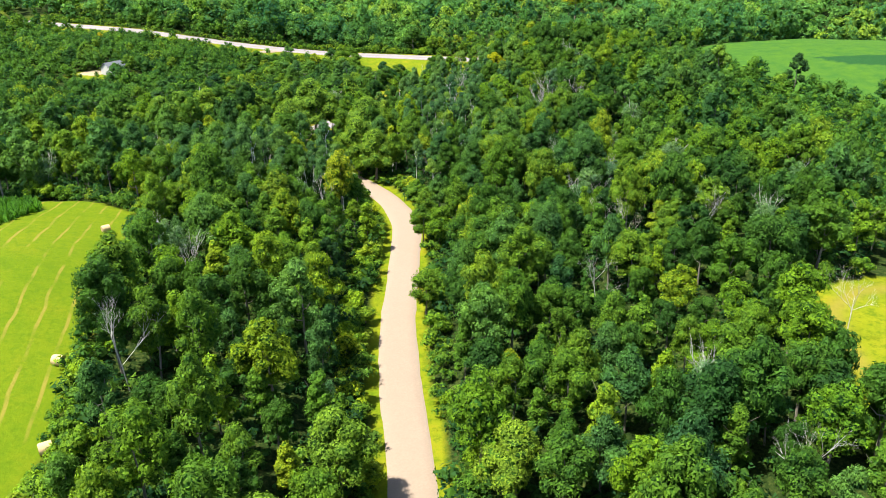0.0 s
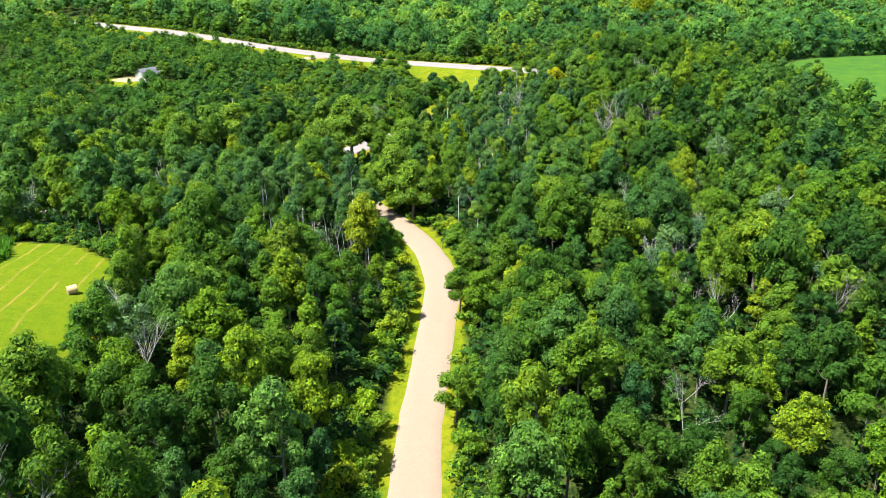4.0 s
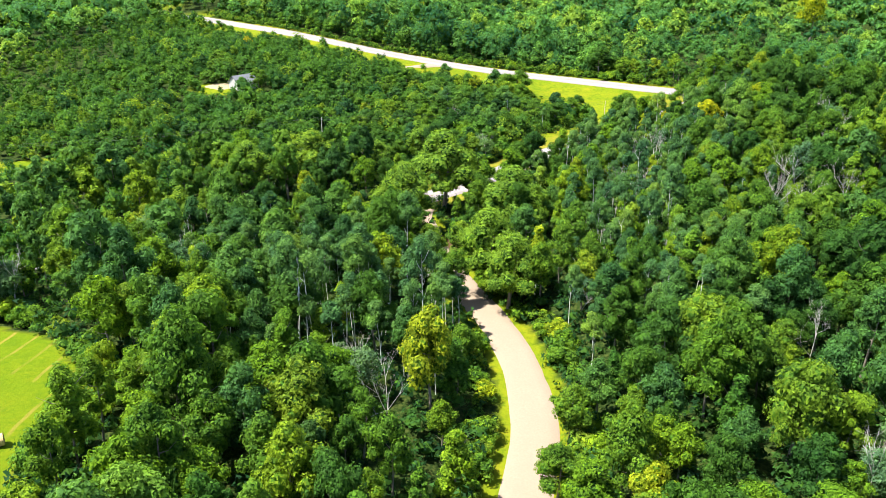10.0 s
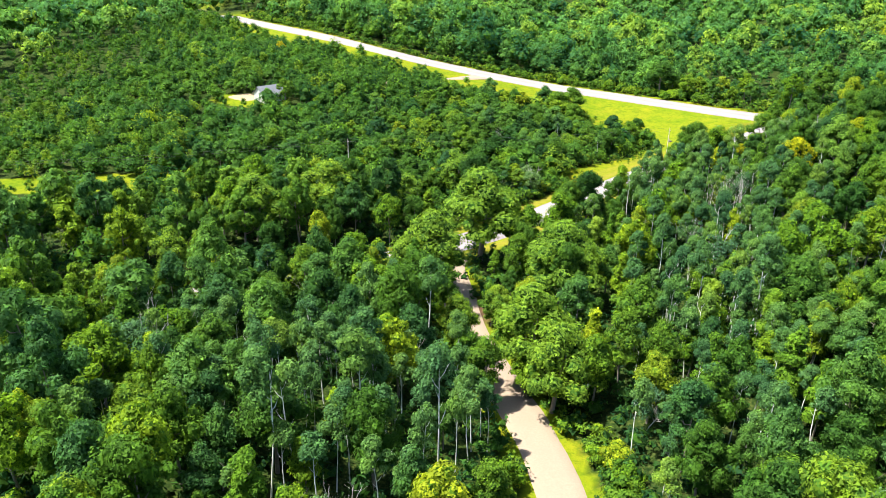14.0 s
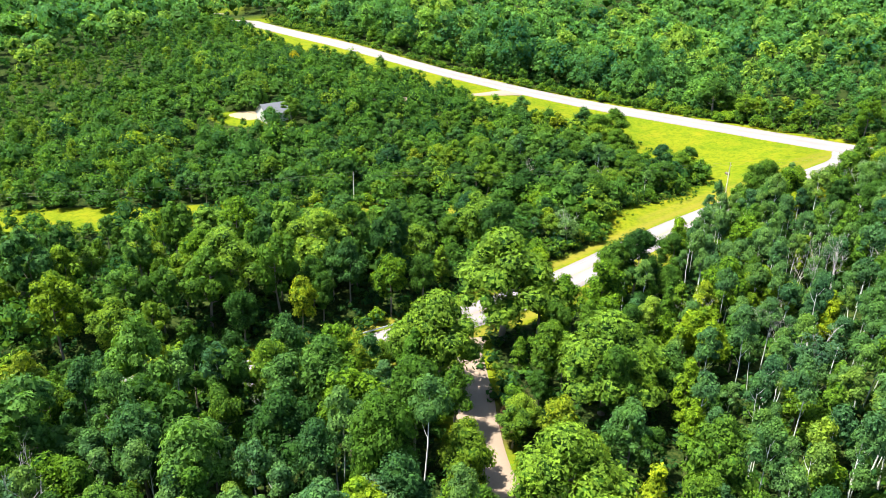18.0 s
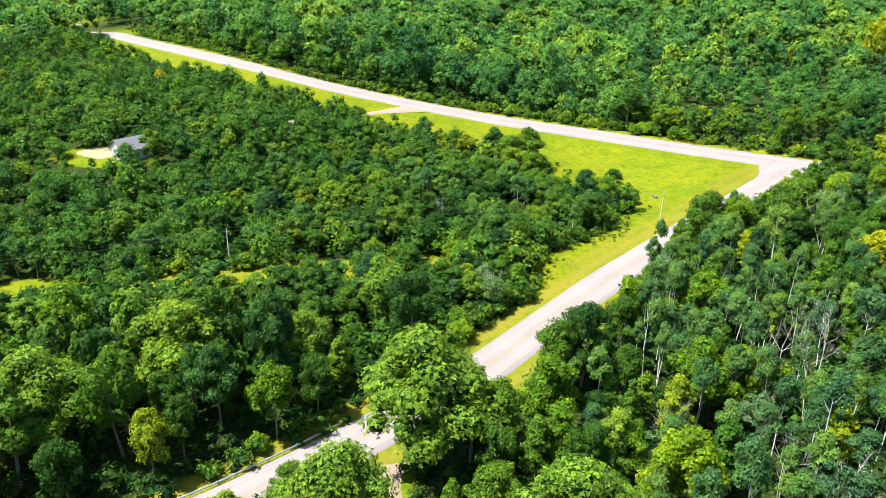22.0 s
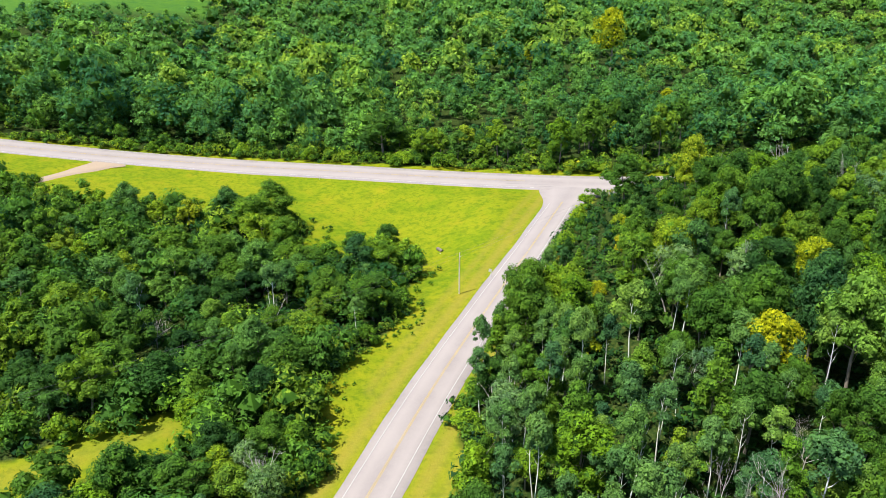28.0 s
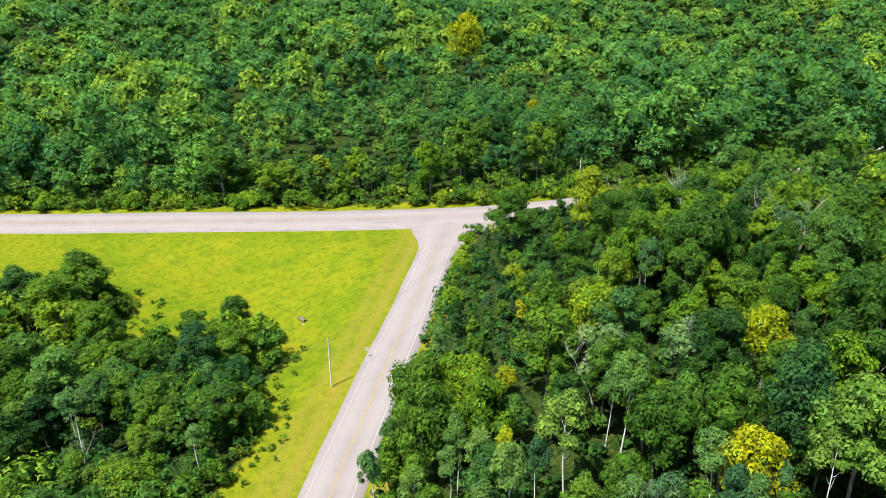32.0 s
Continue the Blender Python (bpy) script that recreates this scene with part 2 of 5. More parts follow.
CORRIDOR = np.array([(-330, 116), (-196, 179), (-150, 196), (-98, 221), (-46, 240)], float)


def bell(x, y, cx, cy, sx, sy):
    return np.exp(-0.5 * (((x - cx) / sx) ** 2 + ((y - cy) / sy) ** 2))


def ease(k):
    k = np.clip(k, 0, 1)
    return k * k * (3 - 2 * k)


def highway_level(x):
    return 14 * ease((-30 - x) / 200) - 10 * ease((x - 150) / 260)


def hill(x, y):
    """The lie of the land away from the roads."""
    z = 19 * bell(x, y, -95, -30, 48, 75) + 6 * bell(x, y, -40, -110, 60, 60)
    z += 17 * bell(x, y, 92, 195, 38, 85) + 9 * bell(x, y, 95, -20, 40, 60) + 19 * bell(x, y, 285, 278, 105, 82)
    z += 13 * ease((-40 - x) / 190) * ease((y - 240) / 130) + 6 * bell(x, y, -172, 300, 40, 40)
    z -= 7 * bell(x, y, 6, 312, 24, 30)
    z -= 26 * bell(x, y, 400, 530, 100, 110)
    z += 0.10 * np.maximum(0, np.hypot(y - 520, 40) - 40) * (y > 520) * ease((360 - x) / 250) * (1 - 0.75 * ease((y - 900) / 500))
    z += 22 * bell(x, y, 520, 760, 160, 120) + 6 * bell(x, y, 130, 560, 60, 60) - 5 * bell(x, y, -20, 600, 50, 80) + 7 * bell(x, y, -130, 620, 70, 80)
    z += 3 * bell(x, y, 5, 0, 200, 110) + 26 * bell(x, y, 385, 1110, 110, 75)
    z += 0.8 * np.sin(x * 0.031 + 1.3) * np.sin(y * 0.027) + 0.35 * np.sin(x * 0.11) * np.sin(y * 0.09 + 0.7)
    return z


def height(x, y):
    """The ground: hills, flattened along the roads."""
    x, y = np.asarray(x, float), np.asarray(y, float)
    z = hill(x, y)
    for line, half, level in ((C_GRAVEL, 5.0, 3.2 * np.clip((150 - y) / 130, 0, 1)), (C_SIDE, 7.0, 0 * y), (C_HIGHWAY, 11.0, highway_level(x))):
        d = distance_to(line[::3] if len(line) > 40 else line, x, y)
        k = np.clip((d - half) / 16.0, 0, 1)
        k = k * k * (3 - 2 * k)
        z = level * (1 - k) + z * k
    return z


GX = np.concatenate([-np.geomspace(4200, 330, 26)[:-1], np.arange(-330, -110, 3.0), np.arange(-110, 120, 1.6), np.arange(120, 270, 3.0), np.geomspace(270, 4200, 26)])
GY = np.concatenate([-np.geomspace(1500, 180, 14)[:-1], np.arange(-180, -90, 3.0), np.arange(-90, 400, 1.6), np.arange(400, 520, 3.0), np.geomspace(520, 4800, 34)])
GZ = height(*np.meshgrid(GX, GY))


def ground_z(x, y):
    """Height of the ground sheet at a place (arrays or numbers)."""
    x, y = np.asarray(x, float), np.asarray(y, float)
    i = np.clip(np.searchsorted(GX, x) - 1, 0, len(GX) - 2)
    j = np.clip(np.searchsorted(GY, y) - 1, 0, len(GY) - 2)
    u, v = (x - GX[i]) / (GX[i + 1] - GX[i]), (y - GY[j]) / (GY[j + 1] - GY[j])
    return (GZ[j, i] * (1 - u) + GZ[j, i + 1] * u) * (1 - v) + (GZ[j + 1, i] * (1 - u) + GZ[j + 1, i + 1] * u) * v


def mesh_of(name, verts, faces, mats=(), smooth=False):
    me = bpy.data.meshes.new(name)
    verts, faces = np.asarray(verts, np.float32), np.asarray(faces, np.int32)
    n = faces.shape[1]
    me.vertices.add(len(verts))
    me.vertices.foreach_set("co", verts.ravel())
    me.loops.add(faces.size)
    me.loops.foreach_set("vertex_index", faces.ravel())
    me.polygons.add(len(faces))
    me.polygons.foreach_set("loop_start", np.arange(0, faces.size, n, dtype=np.int32))
    me.polygons.foreach_set("use_smooth", np.full(len(faces), smooth))
    me.update(calc_edges=True)
    for m in mats:
        me.materials.append(m)
    return me


def part(name, me, parent, label="", m=None):
    ob = new(name, me)
    ob.parent = parent
    if m is not None:
        ob.matrix_local = m
    return tagged(ob, label=label)


# ground sheet, with the kind of growth as an attribute: 0 woodland floor, 1 grass
def grass_share(x, y):
    g = np.zeros(np.shape(x))
    for poly in (MEADOW, HAY, CLEARING, PATCH, GLADE, VALLEY):
        g = np.maximum(g, inside(poly, x, y) * 1.0)
    g = np.maximum(g, distance_to(C_GRAVEL, x, y) < 6.6)
    g = np.maximum(g, distance_to(C_SIDE[::2], x, y) < 9.5)
    g = np.maximum(g, distance_to(C_HIGHWAY[::3], x, y) < 14.0)
    g = np.maximum(g, distance_to(CORRIDOR - (0, 5), x, y) < np.where(x < -130, 10.0, 6.5))
    g = np.maximum(g, np.hypot((x + 174) / 16, (y - 284) / 9) < 1)
    return g * 1.0


def field_share(x, y):
    g = np.zeros(np.shape(x))
    for poly in (CROP, FAR_FIELD, *FAR_MEADOWS):
        g = np.maximum(g, inside(poly, x, y) * 1.0)
    return g


def ground_material():
    m, nt, bsdf = material("ground_cover")
    pos = coords(nt)

    def attr(name):
        a = nt.nodes.new("ShaderNodeAttribute")
        a.attribute_name = name
        return a.outputs["Fac"]
    fine = noise_fac(nt, 1.3, 6.0, 0.7, pos)
    mid = noise_fac(nt, 0.16, 5.0, 0.65, pos)
    big = noise_fac(nt, 0.03, 3.0, 0.6, pos)
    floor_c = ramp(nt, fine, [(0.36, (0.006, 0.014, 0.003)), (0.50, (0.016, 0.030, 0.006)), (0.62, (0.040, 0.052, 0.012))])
    tuft = noise_fac(nt, 0.55, 4.0, 0.75, pos)
    grass_a = ramp(nt, mid, [(0.32, (0.036, 0.074, 0.003)), (0.44, (0.086, 0.126, 0.003)), (0.55, (0.124, 0.142, 0.004)), (0.68, (0.172, 0.142, 0.008))])
    grass_b = mix(nt, 0.38, grass_a, ramp(nt, fine, [(0.25, (0.046, 0.085, 0.003)), (0.75, (0.172, 0.186, 0.008))]))
    grass = mix(nt, 0.3, grass_b, ramp(nt, big, [(0.38, (0.050, 0.100, 0.004)), (0.62, (0.172, 0.155, 0.009))]))
    grass = mix(nt, ramp(nt, tuft, [(0.48, (0, 0, 0)), (0.62, (0.55, 0.55, 0.55))]), grass, (0.038, 0.080, 0.004))
    grass = mix(nt, attr("dry"), grass, mix(nt, fine, (0.135, 0.110, 0.012), (0.175, 0.150, 0.030)))
    # hay rows: pale swaths along the field
    sep = nt.nodes.new("ShaderNodeMapping")
    sep.inputs["Rotation"].default_value = (0, 0, radians(-12))
    nt.links.new(pos, sep.inputs["Vector"])
    wave = node(nt, "ShaderNodeTexWave", Scale=0.072, Distortion=4.0, Detail=3.0)
    wave.inputs["Detail Scale"].default_value = 0.4
    nt.links.new(sep.outputs[0], wave.inputs["Vector"])
    rows = ramp(nt, wave.outputs["Fac"], [(0.93, (0, 0, 0)), (0.99, (1, 1, 1))])
    rows_f = nt.nodes.new("ShaderNodeMath")
    rows_f.operation = 'MULTIPLY'
    nt.links.new(rows, rows_f.inputs[0])
    nt.links.new(attr("hay"), rows_f.inputs[1])
    rows_g = nt.nodes.new("ShaderNodeMath")
    rows_g.operation = 'MULTIPLY'
    nt.links.new(rows_f.outputs[0], rows_g.inputs[0])
    nt.links.new(ramp(nt, noise_fac(nt, 0.07, 3.0, 0.6, pos), [(0.44, (0, 0, 0)), (0.6, (1, 1, 1))]), rows_g.inputs[1])
    mown = nt.nodes.new("ShaderNodeMath")
    mown.operation = 'MULTIPLY'
    mown.inputs[1].default_value = 0.62
    nt.links.new(attr("hay"), mown.inputs[0])
    grass = mix(nt, mown.outputs[0], grass, mix(nt, fine, (0.046, 0.094, 0.003), (0.080, 0.124, 0.004)))
    grass = mix(nt, rows_g.outputs[0], grass, (0.150, 0.135, 0.020))
    crop = ramp(nt, fine, [(0.3, (0.020, 0.066, 0.010)), (0.7, (0.034, 0.090, 0.015))])
    crop = mix(nt, ramp(nt, mid, [(0.35, (0, 0, 0)), (0.65, (0.7, 0.7, 0.7))]), crop, (0.052, 0.112, 0.010))
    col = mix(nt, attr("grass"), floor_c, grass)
    crop = mix(nt, attr("corn"), crop, ramp(nt, fine, [(0.3, (0.010, 0.042, 0.010)), (0.7, (0.018, 0.060, 0.016))]))
    col = mix(nt, attr("crop"), col, crop)
    # brown bank beside the gravel road, with its shade mixed into the colour
    col = mix(nt, attr("shaded_earth"), col, mix(nt, fine, (0.030, 0.018, 0.010), (0.085, 0.052, 0.028)))
    nt.links.new(col, bsdf.inputs["Base Color"])
    bsdf.inputs["Roughness"].default_value = 0.9
    bsdf.inputs["Specular IOR Level"].default_value = 0.03
    bump(nt, bsdf, fine, 0.7, 0.25)
    return m


def build_ground():
    xx, yy = np.meshgrid(GX, GY)
    verts = np.stack([xx, yy, GZ], -1).reshape(-1, 3)
    nx, ny = len(GX), len(GY)
    i = (np.arange(ny - 1)[:, None] * nx + np.arange(nx - 1)[None, :]).ravel()
    faces = np.stack([i, i + 1, i + nx + 1, i + nx], -1)
    me = mesh_of("ground", verts, faces, [ground_material()], True)
    x, y = xx.ravel(), yy.ravel()
    for name, v in (("grass", grass_share(x, y)), ("crop", field_share(x, y)), ("hay", inside(HAY, x, y) * 1.0), ("corn", inside(FAR_CORN, x, y) * 1.0), ("shaded_earth", np.clip(1.4 * bell(x, y, -25.5, 125, 2.2, 6), 0, 1)),
                    ("dry", 0.75 * np.exp(-0.5 * ((distance_to(C_SIDE[::2], x, y) - 7.6) / 1.1) ** 2) + 0.5 * np.exp(-0.5 * ((distance_to(C_SIDE[::2], x, y) - 11.5) / 0.8) ** 2) * (x > -10) + 0.8 * np.exp(-0.5 * (distance_to(TRACK, x, y) / 1.3) ** 2) + 0.35 * np.exp(-0.5 * (distance_to(CORRIDOR - (0, 4), x, y) / 2.5) ** 2) * (x > -120))):
        a = me.attributes.new(name, 'FLOAT', 'POINT')
        a.data.foreach_set("value", np.asarray(v, np.float32))
    return tagged(new("ground", me), "rolling ground of meadow grass and woodland floor", "ground", kind="structure")


build_ground()


# ---------------------------------------------------------------- roads
def ribbon(line, offsets, lift, crown=0.0):
    """A strip that follows a plan line: rows of vertices at the offsets across it."""
    t = np.gradient(line, axis=0)
    t /= np.linalg.norm(t, axis=1)[:, None]
    nrm = np.stack([-t[:, 1], t[:, 0]], -1)
    base = height(line[:, 0], line[:, 1])
    rows = []
    for o in offsets:
        q = line + nrm * (o if np.isscalar(o) else np.asarray(o)[:, None])
        rows.append(np.column_stack([q, base + lift]))
    verts = np.stack(rows, 1)
    n, k = verts.shape[:2]
    i = (np.arange(n - 1)[:, None] * k + np.arange(k - 1)[None, :]).ravel()
    return verts.reshape(-1, 3), np.stack([i, i + k, i + k + 1, i + 1], -1)


def road_body(name, line, half, lift, mat, label, ragged=0.0, flare=0.0, flare_len=14.0):
    """A slab with a crown and sloping sides that go down into the ground; it may widen at its end."""
    n = len(line)
    rng = np.random.default_rng(7)
    wob = ragged * np.convolve(rng.normal(size=n + 8), np.ones(9) / 3, 'valid')[:n]
    wob2 = ragged * np.convolve(rng.normal(size=n + 8), np.ones(9) / 3, 'valid')[:n]
    to_end = np.cumsum(np.r_[0, np.linalg.norm(np.diff(line, axis=0), axis=1)][::-1])[::-1]
    h = half + flare * np.clip(1 - to_end / flare_len, 0, 1) ** 2
    v, f = ribbon(line, [-h - 1.0 + wob, -h + wob, -h / 2, 0.0, h / 2, h + wob2, h + 1.0 + wob2], lift)
    v = v.reshape(n, 7, 3)
    v[:, [0, 6], 2] -= lift + 0.5
    v[:, [2, 4], 2] += 0.06
    v[:, 3, 2] += 0.09
    me = mesh_of(name, v.reshape(-1, 3), f[:, ::-1], [mat], True)
    a = me.attributes.new("worn", 'FLOAT', 'POINT')
    a.data.foreach_set("value", np.tile(np.array([0.2, 0, 1, 0.1, 1, 0, 0.2], np.float32), n))
    ob = new(name, me)
    return tagged(ob, label, "road", kind="structure")


def stripe(name, line, offset, width, lift, mat, parent, label=""):
    v, f = ribbon(line, [offset - width / 2, offset + width / 2], lift)
    return part(name, mesh_of(name, v, f[:, ::-1], [mat]), parent, label)


M_GRAVEL = plain("pale_gravel", (0.178, 0.134, 0.094), (0.232, 0.178, 0.128), 2.5, 0.95, 0.5, 0.03)


def asphalt():
    """Worn asphalt: lighter where the wheels run, patched here and there."""
    m, nt, bsdf = material("worn_asphalt")
    pos = coords(nt)
    fine = noise_fac(nt, 2.2, 6.0, 0.7, pos)
    wide = noise_fac(nt, 0.10, 4.0, 0.65, pos)
    track = nt.nodes.new("ShaderNodeAttribute")
    track.attribute_name = "worn"
    base = ramp(nt, fine, [(0.3, (0.119, 0.105, 0.104)), (0.7, (0.162, 0.142, 0.140))])
    base = mix(nt, ramp(nt, wide, [(0.40, (0, 0, 0)), (0.62, (0.55, 0.55, 0.55))]), base, (0.182, 0.162, 0.156))
    half = nt.nodes.new("ShaderNodeMath")
    half.operation = 'MULTIPLY'
    half.inputs[1].default_value = 0.6
    nt.links.new(track.outputs["Fac"], half.inputs[0])
    nt.links.new(mix(nt, half.outputs[0], base, (0.209, 0.186, 0.179)), bsdf.inputs["Base Color"])
    bsdf.inputs["Roughness"].default_value = 0.9
    bump(nt, bsdf, fine, 0.3, 0.01)
    return m


M_ASPHALT = asphalt()
M_WHITE = plain("white_road_paint", (0.24, 0.24, 0.235), (0.32, 0.32, 0.31), 3.0, 0.7, 0.1, 0.005)
M_YPAINT = plain("yellow_road_paint", (0.24, 0.18, 0.05), (0.30, 0.22, 0.08), 3.0, 0.7, 0.1, 0.005)
gravel_road = road_body("gravel_road", C_GRAVEL[:-2], 3.7, 0.12, M_GRAVEL, "pale beige gravel road through the woods", 0.25, 4.0, 12.0)
side_road = road_body("side_road", C_SIDE[:-1], 4.9, 0.16, M_ASPHALT, "worn grey two-lane asphalt side road", 0.1, 14.0, 30.0)
highway = road_body("highway", C_HIGHWAY, 8.3, 0.2, M_ASPHALT, "wide pale grey asphalt highway with shoulders", 0.1)
drive = road_body("driveway", C_DRIVE[::-1][:-1], 2.2, 0.13, M_GRAVEL, "narrow gravel driveway that widens at the highway", 0.25, 11.0, 26.0)


# lane marks
stripe("edge_line", C_SIDE[20:-7], 3.6, 0.13, 0.25, M_WHITE, side_road)
stripe("edge_line", C_SIDE[20:-7], -3.6, 0.13, 0.25, M_WHITE, side_road)
stripe("centre_line", C_SIDE[20:-6], 0.14, 0.11, 0.262, M_YPAINT, side_road)
stripe("centre_line", C_SIDE[20:-6], -0.14, 0.11, 0.262, M_YPAINT, side_road)
JUNCTION = int(np.argmin(np.hypot(C_HIGHWAY[:, 0] - 76, C_HIGHWAY[:, 1] - 355)))
stripe("edge_line", C_HIGHWAY[60:], 7.0, 0.2, 0.27, M_WHITE, highway)
stripe("edge_line", C_HIGHWAY[60:JUNCTION - 4], -7.0, 0.2, 0.27, M_WHITE, highway)
stripe("edge_line", C_HIGHWAY[JUNCTION + 5:], -7.0, 0.2, 0.27, M_WHITE, highway)
stripe("centre_line", C_HIGHWAY[60:JUNCTION - 5], 0.2, 0.13, 0.31, M_YPAINT, highway)
stripe("centre_line", C_HIGHWAY[60:JUNCTION - 5], -0.2, 0.13, 0.31, M_YPAINT, highway)
M_SEAM = plain("asphalt_patch", (0.12, 0.11, 0.11), (0.16, 0.15, 0.15), 2.0, 0.9)
stripe("tar_seam", C_HIGHWAY[JUNCTION - 8:JUNCTION - 1], -3.4, 0.35, 0.29, M_SEAM, highway)
stripe("tar_seam", C_HIGHWAY[JUNCTION - 5:JUNCTION - 2], -5.2, 0.3, 0.27, M_SEAM, highway)

M_STEEL = plain("galvanised_steel", (0.46, 0.47, 0.48), (0.60, 0.61, 0.62), 4.0, 0.45, 0.1, 0.005, 0.6)
M_POST = plain("old_pole_wood", (0.42, 0.38, 0.32), (0.56, 0.52, 0.45), 3.0, 0.85, 0.4, 0.01)
M_WIRE = plain("wire", (0.05, 0.05, 0.05), (0.08, 0.08, 0.08), 5.0, 0.5)
M_SIGN = plain("yellow_sign", (0.70, 0.62, 0.03), (0.80, 0.72, 0.05), 2.0, 0.4, 0.05, 0.002)
M_SIGNBACK = plain("sign_back", (0.42, 0.43, 0.44), (0.55, 0.56, 0.57), 4.0, 0.4, 0.05, 0.002, 0.5)
M_CONCRETE = plain("pale_concrete", (0.20, 0.19, 0.17), (0.30, 0.28, 0.25), 2.5, 0.9, 0.4, 0.02)
M_RUST = plain("rusted_pipe", (0.07, 0.06, 0.05), (0.13, 0.11, 0.09), 4.0, 0.8, 0.3, 0.01)
M_PIPE_SHADE = plain("pipe_shade", (0.012, 0.012, 0.011), (0.02, 0.02, 0.018), 2.0, 1.0)
M_STRAW = plain("straw", (0.34, 0.24, 0.10), (0.52, 0.39, 0.19), 9.0, 0.95, 0.9, 0.06)
M_STRAW_END = plain("straw_end", (0.22, 0.15, 0.06), (0.36, 0.26, 0.12), 7.0, 0.95, 0.9, 0.06)
M_ROOF = plain("grey_metal_roof", (0.075, 0.082, 0.094), (0.11, 0.116, 0.127), 0.8, 0.7, 0.1, 0.01)
M_SIDING = plain("pale_siding", (0.34, 0.33, 0.31), (0.42, 0.41, 0.38), 1.5, 0.8, 0.1, 0.01)
M_BROWN = plain("brown_boards", (0.20, 0.12, 0.07), (0.30, 0.19, 0.11), 1.5, 0.85, 0.3, 0.01)
M_SAND = plain("bare_sand", (0.20, 0.155, 0.085), (0.27, 0.21, 0.12), 1.2, 0.95, 0.4, 0.03)
M_GLASS = plain("dark_window", (0.02, 0.025, 0.03), (0.03, 0.035, 0.04), 2.0, 0.08, 0.0, 0.001)


def bm_mesh(name, bm, mat, smooth=False):
    me = bpy.data.meshes.new(name)
    bm.normal_update()
    bm.to_mesh(me)
    bm.free()
    me.materials.append(mat)
    if smooth:
        me.polygons.foreach_set("use_smooth", [True] * len(me.polygons))
    return me


def box(sx, sy, sz, bevel=0.02, at=(0, 0, 0)):
    bm = bmesh.new()
    bmesh.ops.create_cube(bm, size=1)
    bmesh.ops.scale(bm, vec=(sx, sy, sz), verts=bm.verts)
    if bevel:
        bmesh.ops.bevel(bm, geom=list(bm.edges), offset=bevel, segments=1, affect='EDGES')
    bmesh.ops.translate(bm, vec=at, verts=bm.verts)
    return bm


def rod(points, radii, mat, name, sides=8):
    v, f = tube_shape(points, radii, sides)
    return mesh_of(name, v, f, [mat], True)


def tube_shape(points, radii, sides=8):
    pts = np.asarray(points, float)
    verts, faces = [], []
    for k, (p, r) in enumerate(zip(pts, radii)):
        d = pts[min(k + 1, len(pts) - 1)] - pts[max(k - 1, 0)]
        d /= np.linalg.norm(d) + 1e-9
        a = np.cross(d, (0.3, 1, 0.2))
        a /= np.linalg.norm(a)
        b = np.cross(d, a)
        for q in range(sides):
            th = 2 * math.pi * q / sides
            verts.append(p + r * (math.cos(th) * a + math.sin(th) * b))
        if k:
            o = (k - 1) * sides
            for q in range(sides):
                faces.append((o + q, o + (q + 1) % sides, o + sides + (q + 1) % sides, o + sides + q))
    return np.array(verts), np.array(faces)


# guard rail along the side road, on the outside of the bend
def guard_rail(line, offset):
    t = np.gradient(line, axis=0)
    t /= np.linalg.norm(t, axis=1)[:, None]
    q = line + np.stack([-t[:, 1], t[:, 0]], -1) * offset
    z = height(line[:, 0], line[:, 1])
    e = new("guard_rail")
    e.location = (q[0][0], q[0][1], z[0])
    o = np.array([q[0][0], q[0][1], z[0]])
    prof = [(0.0, 0.42), (0.07, 0.50), (0.0, 0.58), (0.0, 0.62), (0.07, 0.70), (0.0, 0.78), (-0.04, 0.78), (-0.04, 0.42)]
    nrm = np.stack([-t[:, 1], t[:, 0]], -1)
    rows = [[(*(q[i] - nrm[i] * a), z[i] + h) for a, h in prof] for i in range(len(q))]
    v = np.array(rows).reshape(-1, 3) - o
    k = len(prof)
    f = [(i * k + j, i * k + (j + 1) % k, (i + 1) * k + (j + 1) % k, (i + 1) * k + j) for i in range(len(q) - 1) for j in range(k)]
    part("rail", mesh_of("rail", v, f, [M_STEEL]), e, "galvanised steel beam")
    post = bm_mesh("post", box(0.16, 0.16, 1.1, 0.015, (0, 0, 0.2)), M_POST)
    for i in range(0, len(q), 1):
        p = q[i] + nrm[i] * 0.14
        part("post", post, e, "", Matrix.Translation((p[0] - o[0], p[1] - o[1], z[i] - o[2])))
    return tagged(e, "steel guard rail on wooden posts beside the side road", "guard rail")


S_NEAR = [i for i, p in enumerate(C_SIDE) if -102 < p[0] < -43]
guard_rail(C_SIDE[S_NEAR[0]:S_NEAR[-1]], 5.4)


# power line
def power_pole(x, y, h, label):
    e = new("utility_pole")
    e.location = (x, y, float(ground_z(x, y)))
    part("pole", rod([(0, 0, -0.8), (0, 0, h * 0.5), (0.05, 0, h)], [0.17, 0.15, 0.11], M_POST, "pole"), e)
    part("insulator", rod([(0.05, 0, h - 0.1), (0.05, 0, h + 0.08), (0.05, 0, h + 0.2)], [0.05, 0.08, 0.04], M_SIGNBACK, "insulator"), e, "pale glazed insulator")
    part("bracket", bm_mesh("bracket", box(0.5, 0.08, 0.1, 0.01, (0.25, 0, h - 0.9)), M_STEEL), e)
    return tagged(e, label, "utility pole", "poles of the power line")


